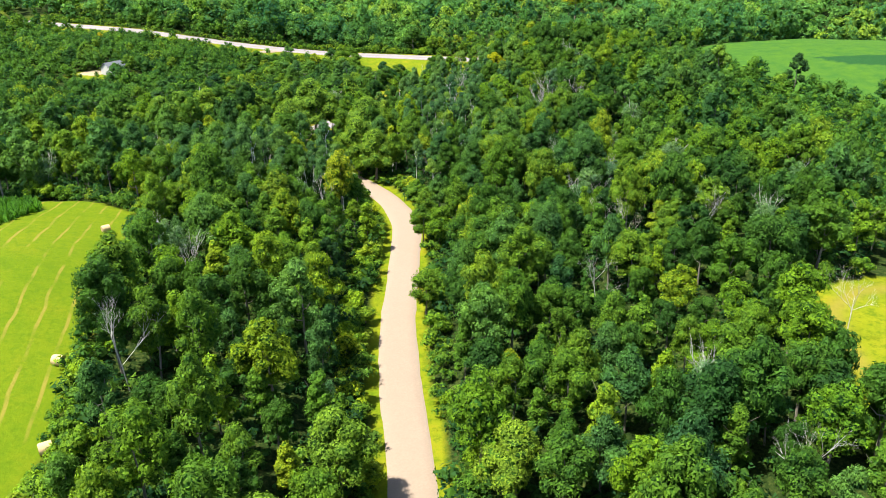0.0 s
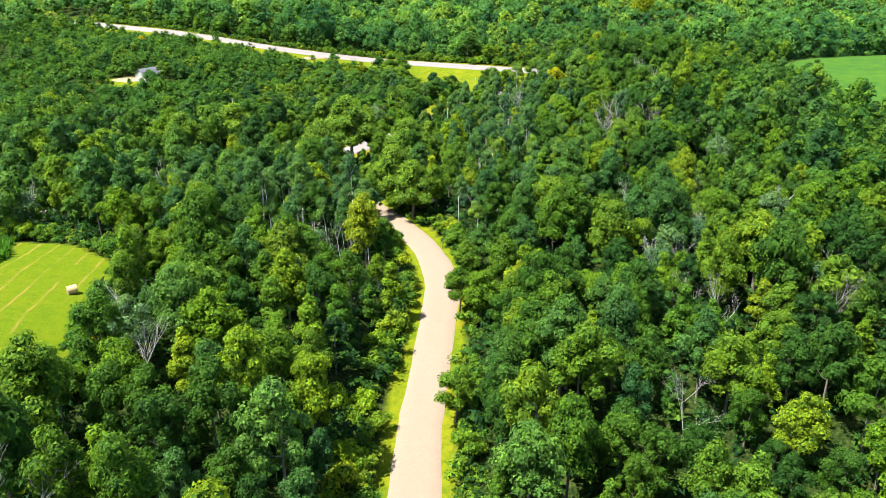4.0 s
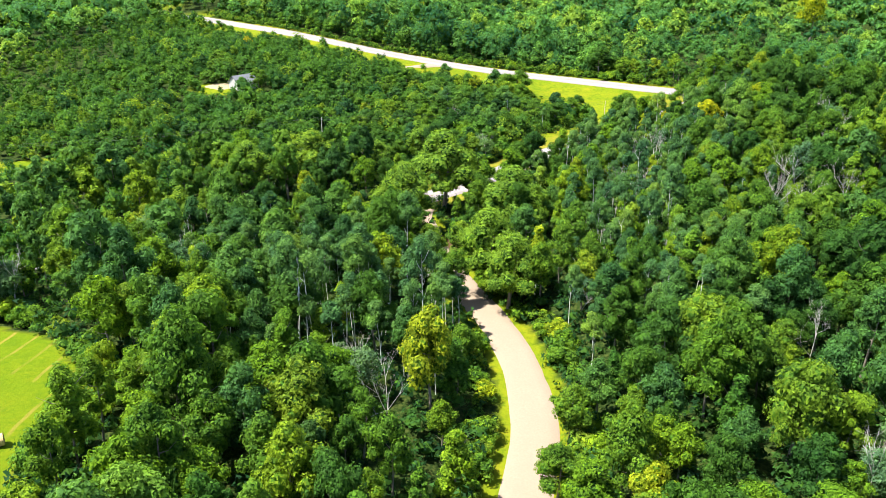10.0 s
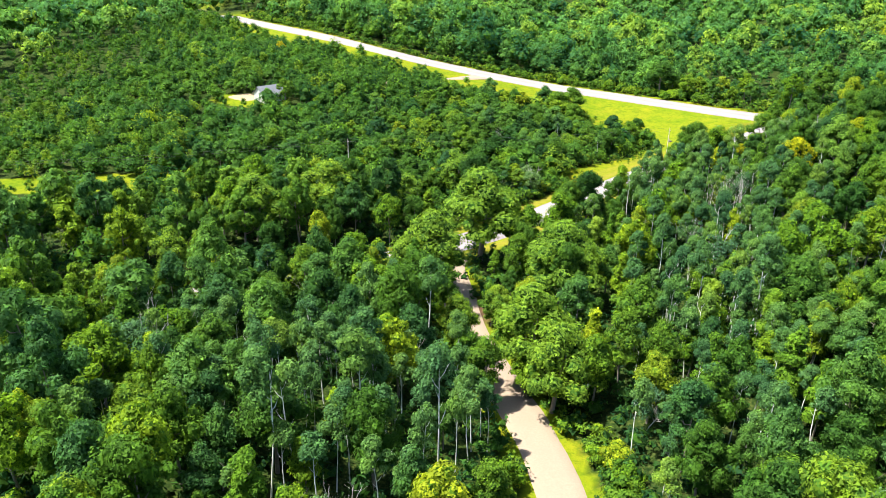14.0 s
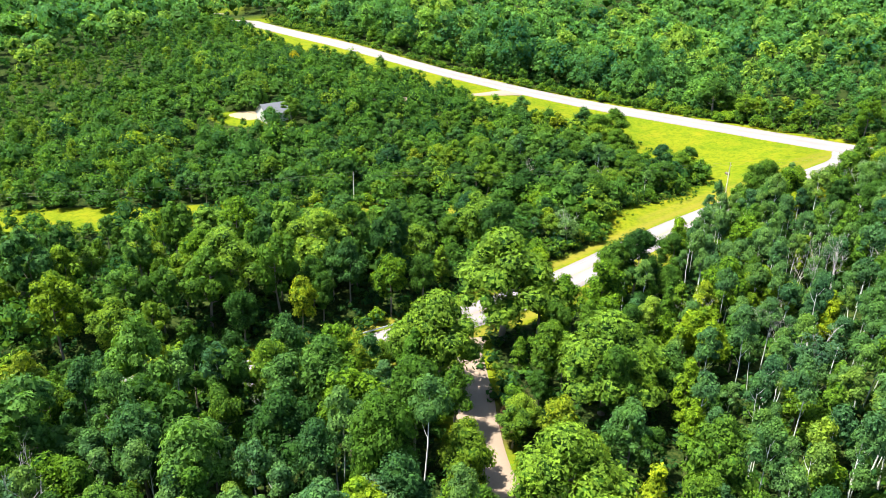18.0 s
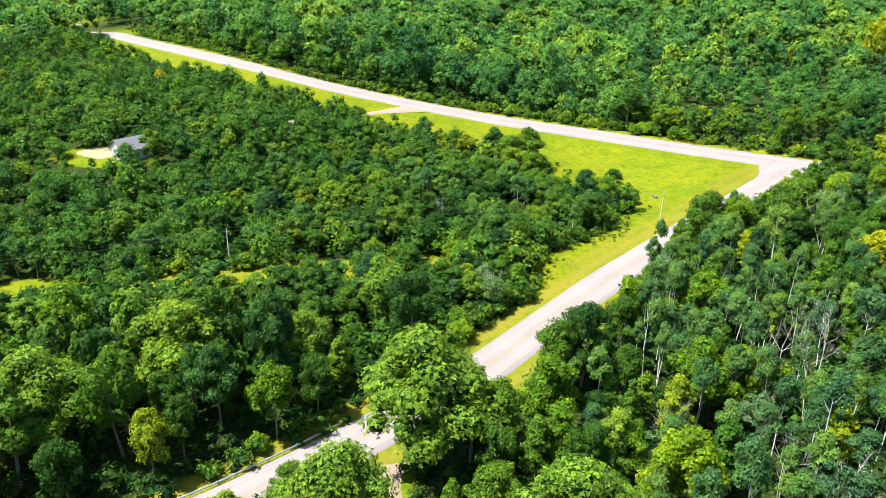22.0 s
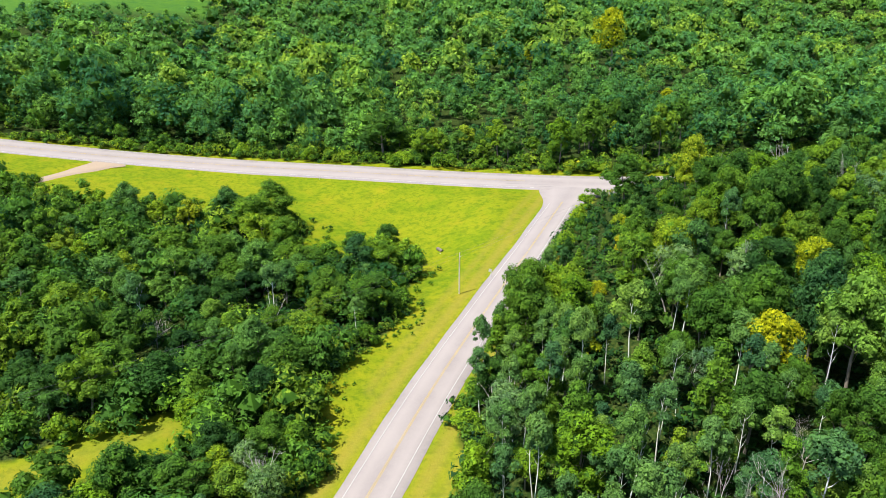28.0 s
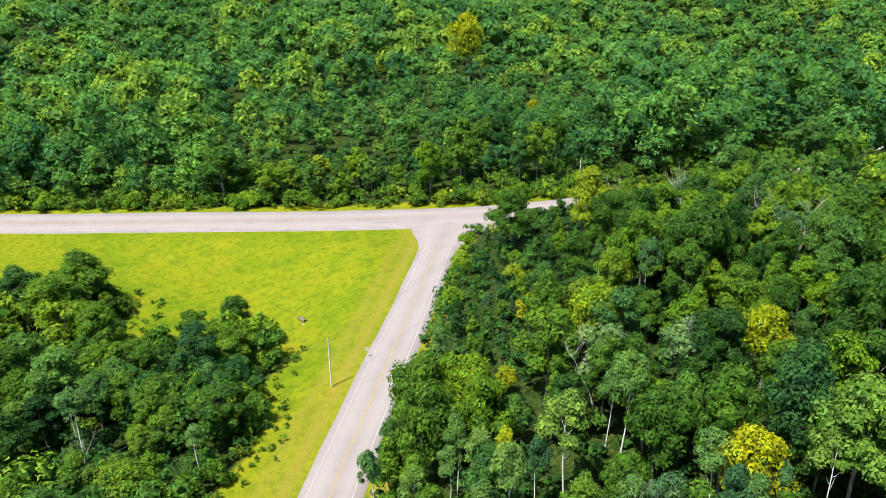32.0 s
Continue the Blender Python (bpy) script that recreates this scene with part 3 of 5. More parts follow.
POLES = [(-215, 156, 10.5), (-98, 222, 10.5), (17, 278.5, 10.8), (125.5, 359.5, 10.5), (176, 393, 10.5)]
for px, py, ph in POLES:
    power_pole(px, py, ph, "bare weathered wooden utility pole")
for (ax, ay, ah), (bx, by, bh) in zip(POLES, POLES[1:]):
    for k, drop in enumerate((-0.1, 0.9)):
        a = np.array([ax, ay, float(ground_z(ax, ay)) + ah - drop])
        b = np.array([bx, by, float(ground_z(bx, by)) + bh - drop])
        pts = [a + (b - a) * u - np.array([0, 0, 4 * 1.6 * u * (1 - u)]) for u in np.linspace(0, 1, 14)]
        w = new("power_wire", rod(pts, [0.018] * 14, M_WIRE, "power_wire", 5))
        tagged(w, "thin dark wire hung between utility poles", "wire", "wires of the power line")


# signs and markers
def road_sign(x, y, face, mat, label, diamond=False, h=2.4, size=0.75):
    e = new("road_sign")
    e.location = (x, y, float(ground_z(x, y)))
    e.rotation_euler = (0, 0, radians(face))
    part("post", bm_mesh("post", box(0.07, 0.06, h + 0.8, 0.01, (0, 0, h / 2 - 0.2)), M_STEEL), e)
    bm = box(size, 0.02, size, 0.004)
    if diamond:
        bmesh.ops.rotate(bm, cent=(0, 0, 0), matrix=Matrix.Rotation(radians(45), 3, 'Y'), verts=bm.verts)
    bmesh.ops.translate(bm, vec=(0, -0.05, h), verts=bm.verts)
    part("panel", bm_mesh("panel", bm, mat), e)
    return tagged(e, label, "sign", "signs by the road")


road_sign(82.5, 369.5, -20, M_SIGN, "yellow diamond warning sign on a steel post", True, 2.6, 0.95)
road_sign(26.8, 286, -35, M_SIGNBACK, "plain grey back of a sign on a post", False, 2.0, 0.85)
road_sign(112, 361, -20, M_SIGNBACK, "small grey sign beside the highway", False, 1.8, 0.6)
for mx, my in ((-12, 379.5), (-128, 412)):
    e = new("marker_post", bm_mesh("marker_post", box(0.14, 0.05, 2.0, 0.01, (0, 0, 0.6)), M_WHITE))
    e.location = (mx, my, float(ground_z(mx, my)))
    tagged(e, "slim white marker post beside the highway", "marker post", "marker posts")


# culverts
def culvert(x, y, turn, r, label):
    e = new("culvert")
    e.matrix_world = Matrix.Translation((x, y, float(ground_z(x, y)) - 0.25)) @ Matrix.Rotation(radians(turn), 4, 'Z')
    n = 18
    ring = []
    for rr, yy in ((r, -0.1), (r, 2.6), (r * 0.86, 2.6), (r * 0.86, -0.1)):
        ring += [(rr * math.cos(2 * math.pi * i / n), yy, r * 0.7 + rr * math.sin(2 * math.pi * i / n)) for i in range(n)]
    f = [(k * n + i, k * n + (i + 1) % n, ((k + 1) % 4) * n + (i + 1) % n, ((k + 1) % 4) * n + i) for k in range(4) for i in range(n)]
    part("pipe", mesh_of("pipe", ring, f, [M_RUST], True), e)
    # near-black disc across the pipe paints the shade inside it
    disc = [(0, 1.2, r * 0.7)] + [(r * 0.87 * math.cos(2 * math.pi * i / n), 1.2, r * 0.7 + r * 0.87 * math.sin(2 * math.pi * i / n)) for i in range(n)]
    part("hollow", mesh_of("hollow", disc, [(0, i + 1, (i + 1) % n + 1) for i in range(n)], [M_PIPE_SHADE]), e, "near-black disc that paints the shade inside the pipe")
    part("headwall", bm_mesh("headwall", box(r * 2.0, 0.5, r * 0.6, 0.12, (-r * 1.5, -0.6, 0.05)), M_CONCRETE), e, "pale rubble at the pipe's mouth")
    return tagged(e, label, "culvert")


culvert(19.8, 313.5, 20, 0.5, "steel culvert pipe with pale rubble in the meadow")
culvert(-41.5, 149.5, 60, 0.6, "dark culvert mouth beside the gravel road's end")


# hay bales
def bale_meshes():
    g = np.random.default_rng(2)
    n, rows = 28, 7
    v = []
    for j in range(rows):
        u = j / (rows - 1)
        for i in range(n):
            th = 2 * math.pi * i / n
            r = 0.82 * (1 - 0.05 * (abs(u - 0.5) * 2) ** 4) * (1 + g.uniform(-0.025, 0.025)) * (0.96 if math.sin(th) < -0.9 else 1)
            v.append((-0.8 + 1.6 * u, r * math.cos(th), 0.78 + r * math.sin(th)))
    f = [(j * n + i, j * n + (i + 1) % n, (j + 1) * n + (i + 1) % n, (j + 1) * n + i) for j in range(rows - 1) for i in range(n)]
    roll = mesh_of("roll", v, f, [M_STRAW], True)
    ends = []
    for sx in (-0.8, 0.8):
        w = [(sx * 1.02, 0, 0.78)]
        for rr in (0.3, 0.55, 0.79):
            w += [(sx * (1.0 + 0.02 * math.cos(rr * 20)), rr * math.cos(2 * math.pi * i / n), 0.78 + rr * math.sin(2 * math.pi * i / n)) for i in range(n)]
        tri = [(0, 1 + i, 1 + (i + 1) % n, 1 + (i + 1) % n) for i in range(n)]
        quad = [(1 + k * n + i, 1 + (k + 1) * n + i, 1 + (k + 1) * n + (i + 1) % n, 1 + k * n + (i + 1) % n) for k in range(2) for i in range(n)]
        bm = bmesh.new()
        bv = [bm.verts.new(p) for p in w]
        for q in tri:
            bm.faces.new([bv[i] for i in q[:3]])
        for q in quad:
            bm.faces.new([bv[i] for i in q])
        ends.append(bm_mesh("end", bm, M_STRAW_END, True))
    return roll, ends


BALE = bale_meshes()
for bx, by, turn in ((-66, 4.5, 40), (-51.2, -57.5, -8), (-45.2, -77.5, 30)):
    e = new("hay_bale")
    e.location = (bx, by, float(ground_z(bx, by)) - 0.05)
    e.rotation_euler = (0, 0, radians(turn))
    e.scale = (1.1, 1.1, 1.1)
    part("roll", BALE[0], e)
    for me in BALE[1]:
        part("end", me, e, "brown coiled straw end")
    tagged(e, "round straw-coloured hay bale on the mown field", "hay bale", "bales on the hay field")


# houses
def house(x, y, turn, w, d, h, rise, wall_mat, label):
    e = new("house")
    e.matrix_world = Matrix.Translation((x, y, float(ground_z(x, y)))) @ Matrix.Rotation(radians(turn), 4, 'Z')
    bm = bmesh.new()
    pts = [(-w / 2, -d / 2), (w / 2, -d / 2), (w / 2, d / 2), (-w / 2, d / 2)]
    lo = [bm.verts.new((a, b, -0.6)) for a, b in pts]
    hi = [bm.verts.new((a, b, h)) for a, b in pts]
    r0, r1 = bm.verts.new((-w / 2, 0, h + rise)), bm.verts.new((w / 2, 0, h + rise))
    bm.faces.new([lo[0], lo[1], hi[1], hi[0]])
    bm.faces.new([lo[2], lo[3], hi[3], hi[2]])
    bm.faces.new([lo[1], lo[2], hi[2], r1, hi[1]])
    bm.faces.new([lo[3], lo[0], hi[0], r0, hi[3]])
    part("wall", bm_mesh("wall", bm, wall_mat), e)
    slope = math.hypot(d / 2 + 0.5, rise * (d / 2 + 0.5) / (d / 2))
    for sgn in (-1, 1):
        bm = box(w + 1.0, slope, 0.16, 0.02)
        bmesh.ops.rotate(bm, cent=(0, 0, 0), matrix=Matrix.Rotation(-sgn * math.atan2(rise, d / 2), 3, 'X'), verts=bm.verts)
        bmesh.ops.translate(bm, vec=(0, sgn * (d / 4 + 0.25), h + rise / 2 - 0.12 + 0.16), verts=bm.verts)
        part("roof_slope", bm_mesh("roof_slope", bm, M_ROOF), e)
    for wx in (-w * 0.28, w * 0.28):
        win = part("window", bm_mesh("window", box(1.3, 0.1, 1.2, 0.02, (wx, -d / 2 - 0.03, h * 0.55)), M_SIDING), e)
        part("pane", bm_mesh("pane", box(1.1, 0.04, 1.0, 0.005, (wx, -d / 2 - 0.085, h * 0.55)), M_GLASS), win)
    part("door", bm_mesh("door", box(1.0, 0.1, 2.05, 0.02, (0, -d / 2 - 0.03, 1.03)), M_BROWN), e)
    return tagged(e, label, "house")


house(-163, 287, 58, 11, 9, 3.2, 3.2, M_SIDING, "low pale house with a grey metal roof in the woods")
house(417, 518, 35, 9, 7, 2.6, 2.2, M_BROWN, "small brown cabin with a silvery roof")


def yard(cx, cy, rx, ry, seed):
    g = np.random.default_rng(seed)
    n, rings = 40, 6
    v = [(cx, cy, float(ground_z(cx, cy)) + 0.12)]
    edge = 1 + 0.12 * np.convolve(g.normal(size=n + 4), np.ones(5) / 2.2, 'valid')[:n]
    for k in range(1, rings + 1):
        for i in range(n):
            th = 2 * math.pi * i / n
            px, py = cx + rx * k / rings * edge[i] * math.cos(th), cy + ry * k / rings * edge[i] * math.sin(th)
            v.append((px, py, float(ground_z(px, py)) + (0.12 if k < rings else -0.1)))
    bm = bmesh.new()
    bv = [bm.verts.new(p) for p in v]
    for i in range(n):
        bm.faces.new((bv[0], bv[1 + i], bv[1 + (i + 1) % n]))
        for k in range(rings - 1):
            bm.faces.new((bv[1 + k * n + i], bv[1 + (k + 1) * n + i], bv[1 + (k + 1) * n + (i + 1) % n], bv[1 + k * n + (i + 1) % n]))
    return tagged(new("yard", bm_mesh("yard", bm, M_SAND, True)), "bare sandy yard beside the house", "yard", kind="structure")


yard(-176, 287, 9, 5, 4)


# ---------------------------------------------------------------- trees
rng = np.random.default_rng(11)


def tube(points, radii, sides=6):
    return tube_shape(points, radii, sides)


def joined(pieces):
    vs, fs, n = [], [], 0
    for v, f in pieces:
        vs.append(v)
        fs.append(f + n)
        n += len(v)
    return np.concatenate(vs), np.concatenate(fs)


OCTA = np.array([(1, 0, 0), (0, 1, 0), (-1, 0, 0), (0, -1, 0), (0, 0, 1), (0, 0, -1)], float)
OCTA_F = np.array([(0, 1, 4), (1, 2, 4), (2, 3, 4), (3, 0, 4), (1, 0, 5), (2, 1, 5), (3, 2, 5), (0, 3, 5)])


def core_ball(g, plain_core=False):
    """A rough ball added inside a lobe; its dark colour paints the inner shade."""
    if plain_core:
        return OCTA * (1 + g.uniform(-0.2, 0.2, (6, 1))), OCTA_F
    bm = bmesh.new()
    bmesh.ops.create_icosphere(bm, subdivisions=1, radius=1)
    v = np.array([q.co[:] for q in bm.verts])
    f = np.array([[q.index for q in p.verts] for p in bm.faces])
    bm.free()
    return v * (1 + g.uniform(-0.18, 0.18, (len(v), 1))), f


def leaf_sprays(g, centre, radius, n, size, low=-0.35):
    """Loose triangles over an uneven lobe, most of them facing outward and up."""
    d = g.normal(size=(int(n * 1.6), 3))
    d /= np.linalg.norm(d, axis=1)[:, None]
    d = d[d[:, 2] > low][:n]
    r = radius * (0.8 + 0.42 * g.random((len(d), 1)) ** 1.3)
    p = centre + d * r
    nrm = d + g.normal(scale=0.36, size=d.shape) + (0, 0, 0.3)
    nrm /= np.linalg.norm(nrm, axis=1)[:, None]
    a = np.cross(nrm, g.normal(size=d.shape))
    a /= np.linalg.norm(a, axis=1)[:, None]
    b = np.cross(nrm, a)
    s = size * 1.06 * (0.6 + 0.8 * g.random((len(d), 1)))
    v = np.stack([p - a * s * 0.55 - b * s * 0.35, p + a * s * 0.55 - b * s * 0.3, p + b * s * 0.75 + a * s * g.uniform(-0.3, 0.3, (len(d), 1))], 1).reshape(-1, 3)
    return v, np.arange(len(v)).reshape(-1, 3)


def crown_mesh(name, g, rx, hz, z0, lobes, leaves, size, mat, core=0.76, squeeze=1.0, lobe=0.46, cone=0.0):
    """A crown of lobes round a leaning axis, uneven in outline, with gaps between the lobes."""
    pieces = []
    kinds = []
    total = []
    for k in range(lobes):
        u = (k + 0.5) / lobes
        th = 2.4 * k + g.uniform(-0.5, 0.5)
        zz = u ** 0.8
        env = math.sin(math.pi * min(0.98, 0.18 + 0.74 * zz)) ** squeeze
        env = env * (1 - cone) + cone * (1.05 - zz)
        rr = rx * env * g.uniform(0.35, 0.92) * (0.25 if k == lobes - 1 else 1)
        c = np.array([rr * math.cos(th), rr * math.sin(th), z0 + hz * (0.12 + 0.76 * zz) + g.uniform(-0.06, 0.06) * hz])
        rad = np.array([1, 1, g.uniform(0.75, 1.05)]) * rx * lobe * g.uniform(0.5, 1.4) * (0.8 + 0.2 * env)
        total.append((c, rad))
    area = sum(r[0] ** 2 for _, r in total)
    for c, rad in total:
        pieces.append(leaf_sprays(g, c, rad, max(6, int(leaves * (1.4 if mat is not M_WOODS_HAZE else 1.0) * rad[0] ** 2 / area)), size))
        v, f = core_ball(g, mat in (M_WOODS_HAZE, M_UNDER_SHADED, M_EDGE))
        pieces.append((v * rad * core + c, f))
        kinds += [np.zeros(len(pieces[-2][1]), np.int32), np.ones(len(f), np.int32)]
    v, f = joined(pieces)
    me = mesh_of(name, v, f, [mat, M_INNER_SHADE])
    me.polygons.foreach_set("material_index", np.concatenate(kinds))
    return me


def trunk_mesh(name, g, h, r, mat, lean=0.6, limbs=4, start=0.45, reach=2.6, up=0.7):
    top = np.array([g.uniform(-lean, lean), g.uniform(-lean, lean), h])
    mid = top * 0.5 + (g.uniform(-0.3, 0.3), g.uniform(-0.3, 0.3), 0)
    pieces = [tube([(0, 0, -0.6), (0, 0, 0.15), mid * 0.5 + (0, 0, 0), mid, top], [r * 1.35, r * 1.05, r * 0.85, r * 0.7, r * 0.22], 7)]
    for k in range(limbs):
        u = start + (0.92 - start) * k / max(1, limbs - 1)
        b = mid * (u / 0.5) if u < 0.5 else mid + (top - mid) * (u - 0.5) / 0.5
        th = 2.4 * k + g.uniform(-0.5, 0.5)
        e = b + np.array([math.cos(th), math.sin(th), up]) * reach * g.uniform(0.6, 1.1)
        m = (b + e) / 2 + (0, 0, -0.15 * reach)
        pieces.append(tube([b, m, e], [r * 0.38, r * 0.25, r * 0.08], 5))
    v, f = joined(pieces)
    return mesh_of(name, v, f, [mat], True)


def branchy_mesh(name, g, h, r, mat, spread=0.5, order=3):
    """A bare tree: a stem that forks into limbs, branches and twigs."""
    pieces = []

    def grow(base, d, length, rad, level):
        d = d / np.linalg.norm(d)
        bend = g.normal(scale=0.12, size=3)
        pts = [base, base + d * length * 0.5 + bend * length * 0.4, base + (d + bend) * length]
        pieces.append(tube(pts, [rad, rad * 0.75, rad * 0.45], 6 if level == 0 else 4))
        if level >= order:
            return
        for k in range(5 if level == 0 else 4 if level == 1 else 3):
            u = g.uniform(0.45, 1.0)
            b = pts[1] + (pts[2] - pts[1]) * (u - 0.5) * 2 if u > 0.5 else pts[0] + (pts[1] - pts[0]) * u * 2
            q = d * 0.9 + g.normal(scale=spread * 1.5, size=3) + (0, 0, 0.45)
            grow(b, q, length * g.uniform(0.45, 0.7), rad * 0.45, level + 1)
    grow(np.array([0, 0, -0.5]), np.array([g.uniform(-0.12, 0.12), g.uniform(-0.12, 0.12), 1.0]), h * 0.55, r, 0)
    v, f = joined(pieces)
    return mesh_of(name, v, f, [mat], True)


def tree_thing(name, label, category, group, trunk, crown):
    e = new(name)
    part("trunk", trunk, e)
    if crown is not None:
        part("crown", crown, e)
    return tagged(e, label, category, group)


KINDS = {}


def kind_of_tree(key, name, label, category, count, make):
    """A few grown shapes of one kind; the first of each is placed as it is, the others are copies."""
    KINDS[key] = [dict(name=name, label=label, category=category, meshes=make(np.random.default_rng(100 + 17 * i + len(key)), i)) for i in range(count)]


GRADES = (("", 1.0), ("_far", 0.36))
for grade, q in GRADES:
    kind_of_tree("oak" + grade, "oak_tree", "dark green broad-leaved oak in dense woodland", "tree", 4, lambda g, i, q=q: (
        trunk_mesh("trunk", g, 9.5, 0.30, M_BARK), crown_mesh("crown", g, 4.6, 10.0, 3.6, int(12 + 14 * q), int(2900 * q), 0.37 / q ** 0.5, M_OAK, lobe=0.33)))
    kind_of_tree("elm" + grade, "elm_tree", "deep green rounded elm in dense woodland", "tree", 3, lambda g, i, q=q: (
        trunk_mesh("trunk", g, 9.0, 0.26, M_BARK), crown_mesh("crown", g, 4.4, 10.5, 3.2, int(12 + 14 * q), int(2900 * q), 0.36 / q ** 0.5, M_ELM, lobe=0.31, squeeze=0.9)))
    kind_of_tree("ash" + grade, "ash_tree", "blue-green leafy ash among other trees", "tree", 3, lambda g, i, q=q: (
        trunk_mesh("trunk", g, 10.5, 0.24, M_BARK), crown_mesh("crown", g, 4.2, 11.0, 4.0, int(12 + 12 * q), int(2700 * q), 0.36 / q ** 0.5, M_ASH, lobe=0.32, squeeze=1.1)))
    kind_of_tree("maple" + grade, "maple_tree", "light green leafy maple among other trees", "tree", 4, lambda g, i, q=q: (
        trunk_mesh("trunk", g, 10.0, 0.24, M_BARK), crown_mesh("crown", g, 4.1, 11.0, 3.6, int(12 + 12 * q), int(2700 * q), 0.37 / q ** 0.5, M_MAPLE, squeeze=1.2, lobe=0.33)))
    kind_of_tree("aspen" + grade, "aspen_tree", "slender grey-green aspen with a pale bare trunk", "tree", 4, lambda g, i, q=q: (
        trunk_mesh("trunk", g, 12.9, 0.11, M_PALE, 0.8, 6, 0.55, 1.1, 1.4), crown_mesh("crown", g, 2.2, 5.6, 9.0, 10, int(1500 * q), 0.30 / q ** 0.5, M_ASPEN, core=0.5, lobe=0.42)))
kind_of_tree("willow", "willow_tree", "large pale grey-green spreading willow", "tree", 2, lambda g, i: (
    trunk_mesh("trunk", g, 11.0, 0.4, M_BARK, 1.0, 5), crown_mesh("crown", g, 5.6, 13.0, 2.5, 38, 4600, 0.38, M_WILLOW, lobe=0.26)))
kind_of_tree("poplar", "young_poplar", "young upright poplar with light green leaves", "tree", 4, lambda g, i: (
    trunk_mesh("trunk", g, 10.0, 0.14, M_BARK, 0.3, 4), crown_mesh("crown", g, 2.9, 11.5, 1.2, 30, 2300, 0.34, M_POPLAR, lobe=0.30, cone=0.8)))
kind_of_tree("lime", "linden_tree", "yellow-green leafy linden among darker trees", "tree", 3, lambda g, i: (
    trunk_mesh("trunk", g, 10.0, 0.22, M_BARK), crown_mesh("crown", g, 3.9, 10.5, 3.4, 26, 2700, 0.36, M_LIME, lobe=0.31, squeeze=1.1)))
kind_of_tree("silver", "silver_poplar", "pale grey-green tree with silvery leaves and bare twigs", "tree", 3, lambda g, i: (
    branchy_mesh("trunk", g, 12.5, 0.14, M_DEAD, 0.34, 3), crown_mesh("crown", g, 3.6, 8.0, 3.6, 18, 1500, 0.34, M_SILVER, core=0.4, lobe=0.32)))
kind_of_tree("shrub", "shrub", "low bushy green shrub at the edge of the woods", "shrub", 3, lambda g, i: (
    trunk_mesh("trunk", g, 2.2, 0.07, M_BARK, 0.3, 3, 0.3, 0.8), crown_mesh("crown", g, 2.1, 3.6, 0.1, 8, 700, 0.30, M_SHRUB, lobe=0.45)))
kind_of_tree("yellow", "yellow_tree", "tree with bright yellow leaves among green ones", "tree", 2, lambda g, i: (
    trunk_mesh("trunk", g, 10.0, 0.24, M_BARK), crown_mesh("crown", g, 4.0, 9.0, 5.0, 22, 2600, 0.34, M_YELLOW, core=0.48, lobe=0.32)))
kind_of_tree("dead", "dead_tree", "bare grey dead tree with broken branches", "tree", 3, lambda g, i: (
    branchy_mesh("trunk", g, 14.0, 0.10, M_DEAD, 0.32, 4), None))
kind_of_tree("pine", "pine_tree", "dark green pine standing above the woods", "tree", 1, lambda g, i: (
    trunk_mesh("trunk", g, 16.0, 0.28, M_BARK, 0.3, 6, 0.3, 2.0), crown_mesh("crown", g, 3.4, 14.0, 4.0, 18, 1800, 0.42, M_PINE, lobe=0.34, squeeze=0.7)))
PLACED = {k: [None] * len(v) for k, v in KINDS.items()}


def plant(key, x, y, scale=1.0, variant=None, tall=1.0, sink=0.0):
    """One tree of its own at a place in the plan."""
    i = int(rng.integers(len(KINDS[key]))) if variant is None else variant
    d = KINDS[key][i]
    m = Matrix.LocRotScale((x, y, float(ground_z(x, y)) - sink), Euler((rng.uniform(-0.04, 0.04), rng.uniform(-0.04, 0.04), rng.uniform(0, 6.28))), (scale, scale, scale * tall))
    if PLACED[key][i] is None:
        ob = PLACED[key][i] = tree_thing(d["name"], d["label"], d["category"], d["category"] + "s of the woodland", *d["meshes"])
        ob.matrix_basis = m
        return ob
    ob = copy_thing(PLACED[key][i], pose(0, 0, 0))
    ob.matrix_basis = m
    return ob


OPEN_EDGES = [np.array(q + q[:1], float) for q in (MEADOW, HAY, CLEARING, PATCH)]


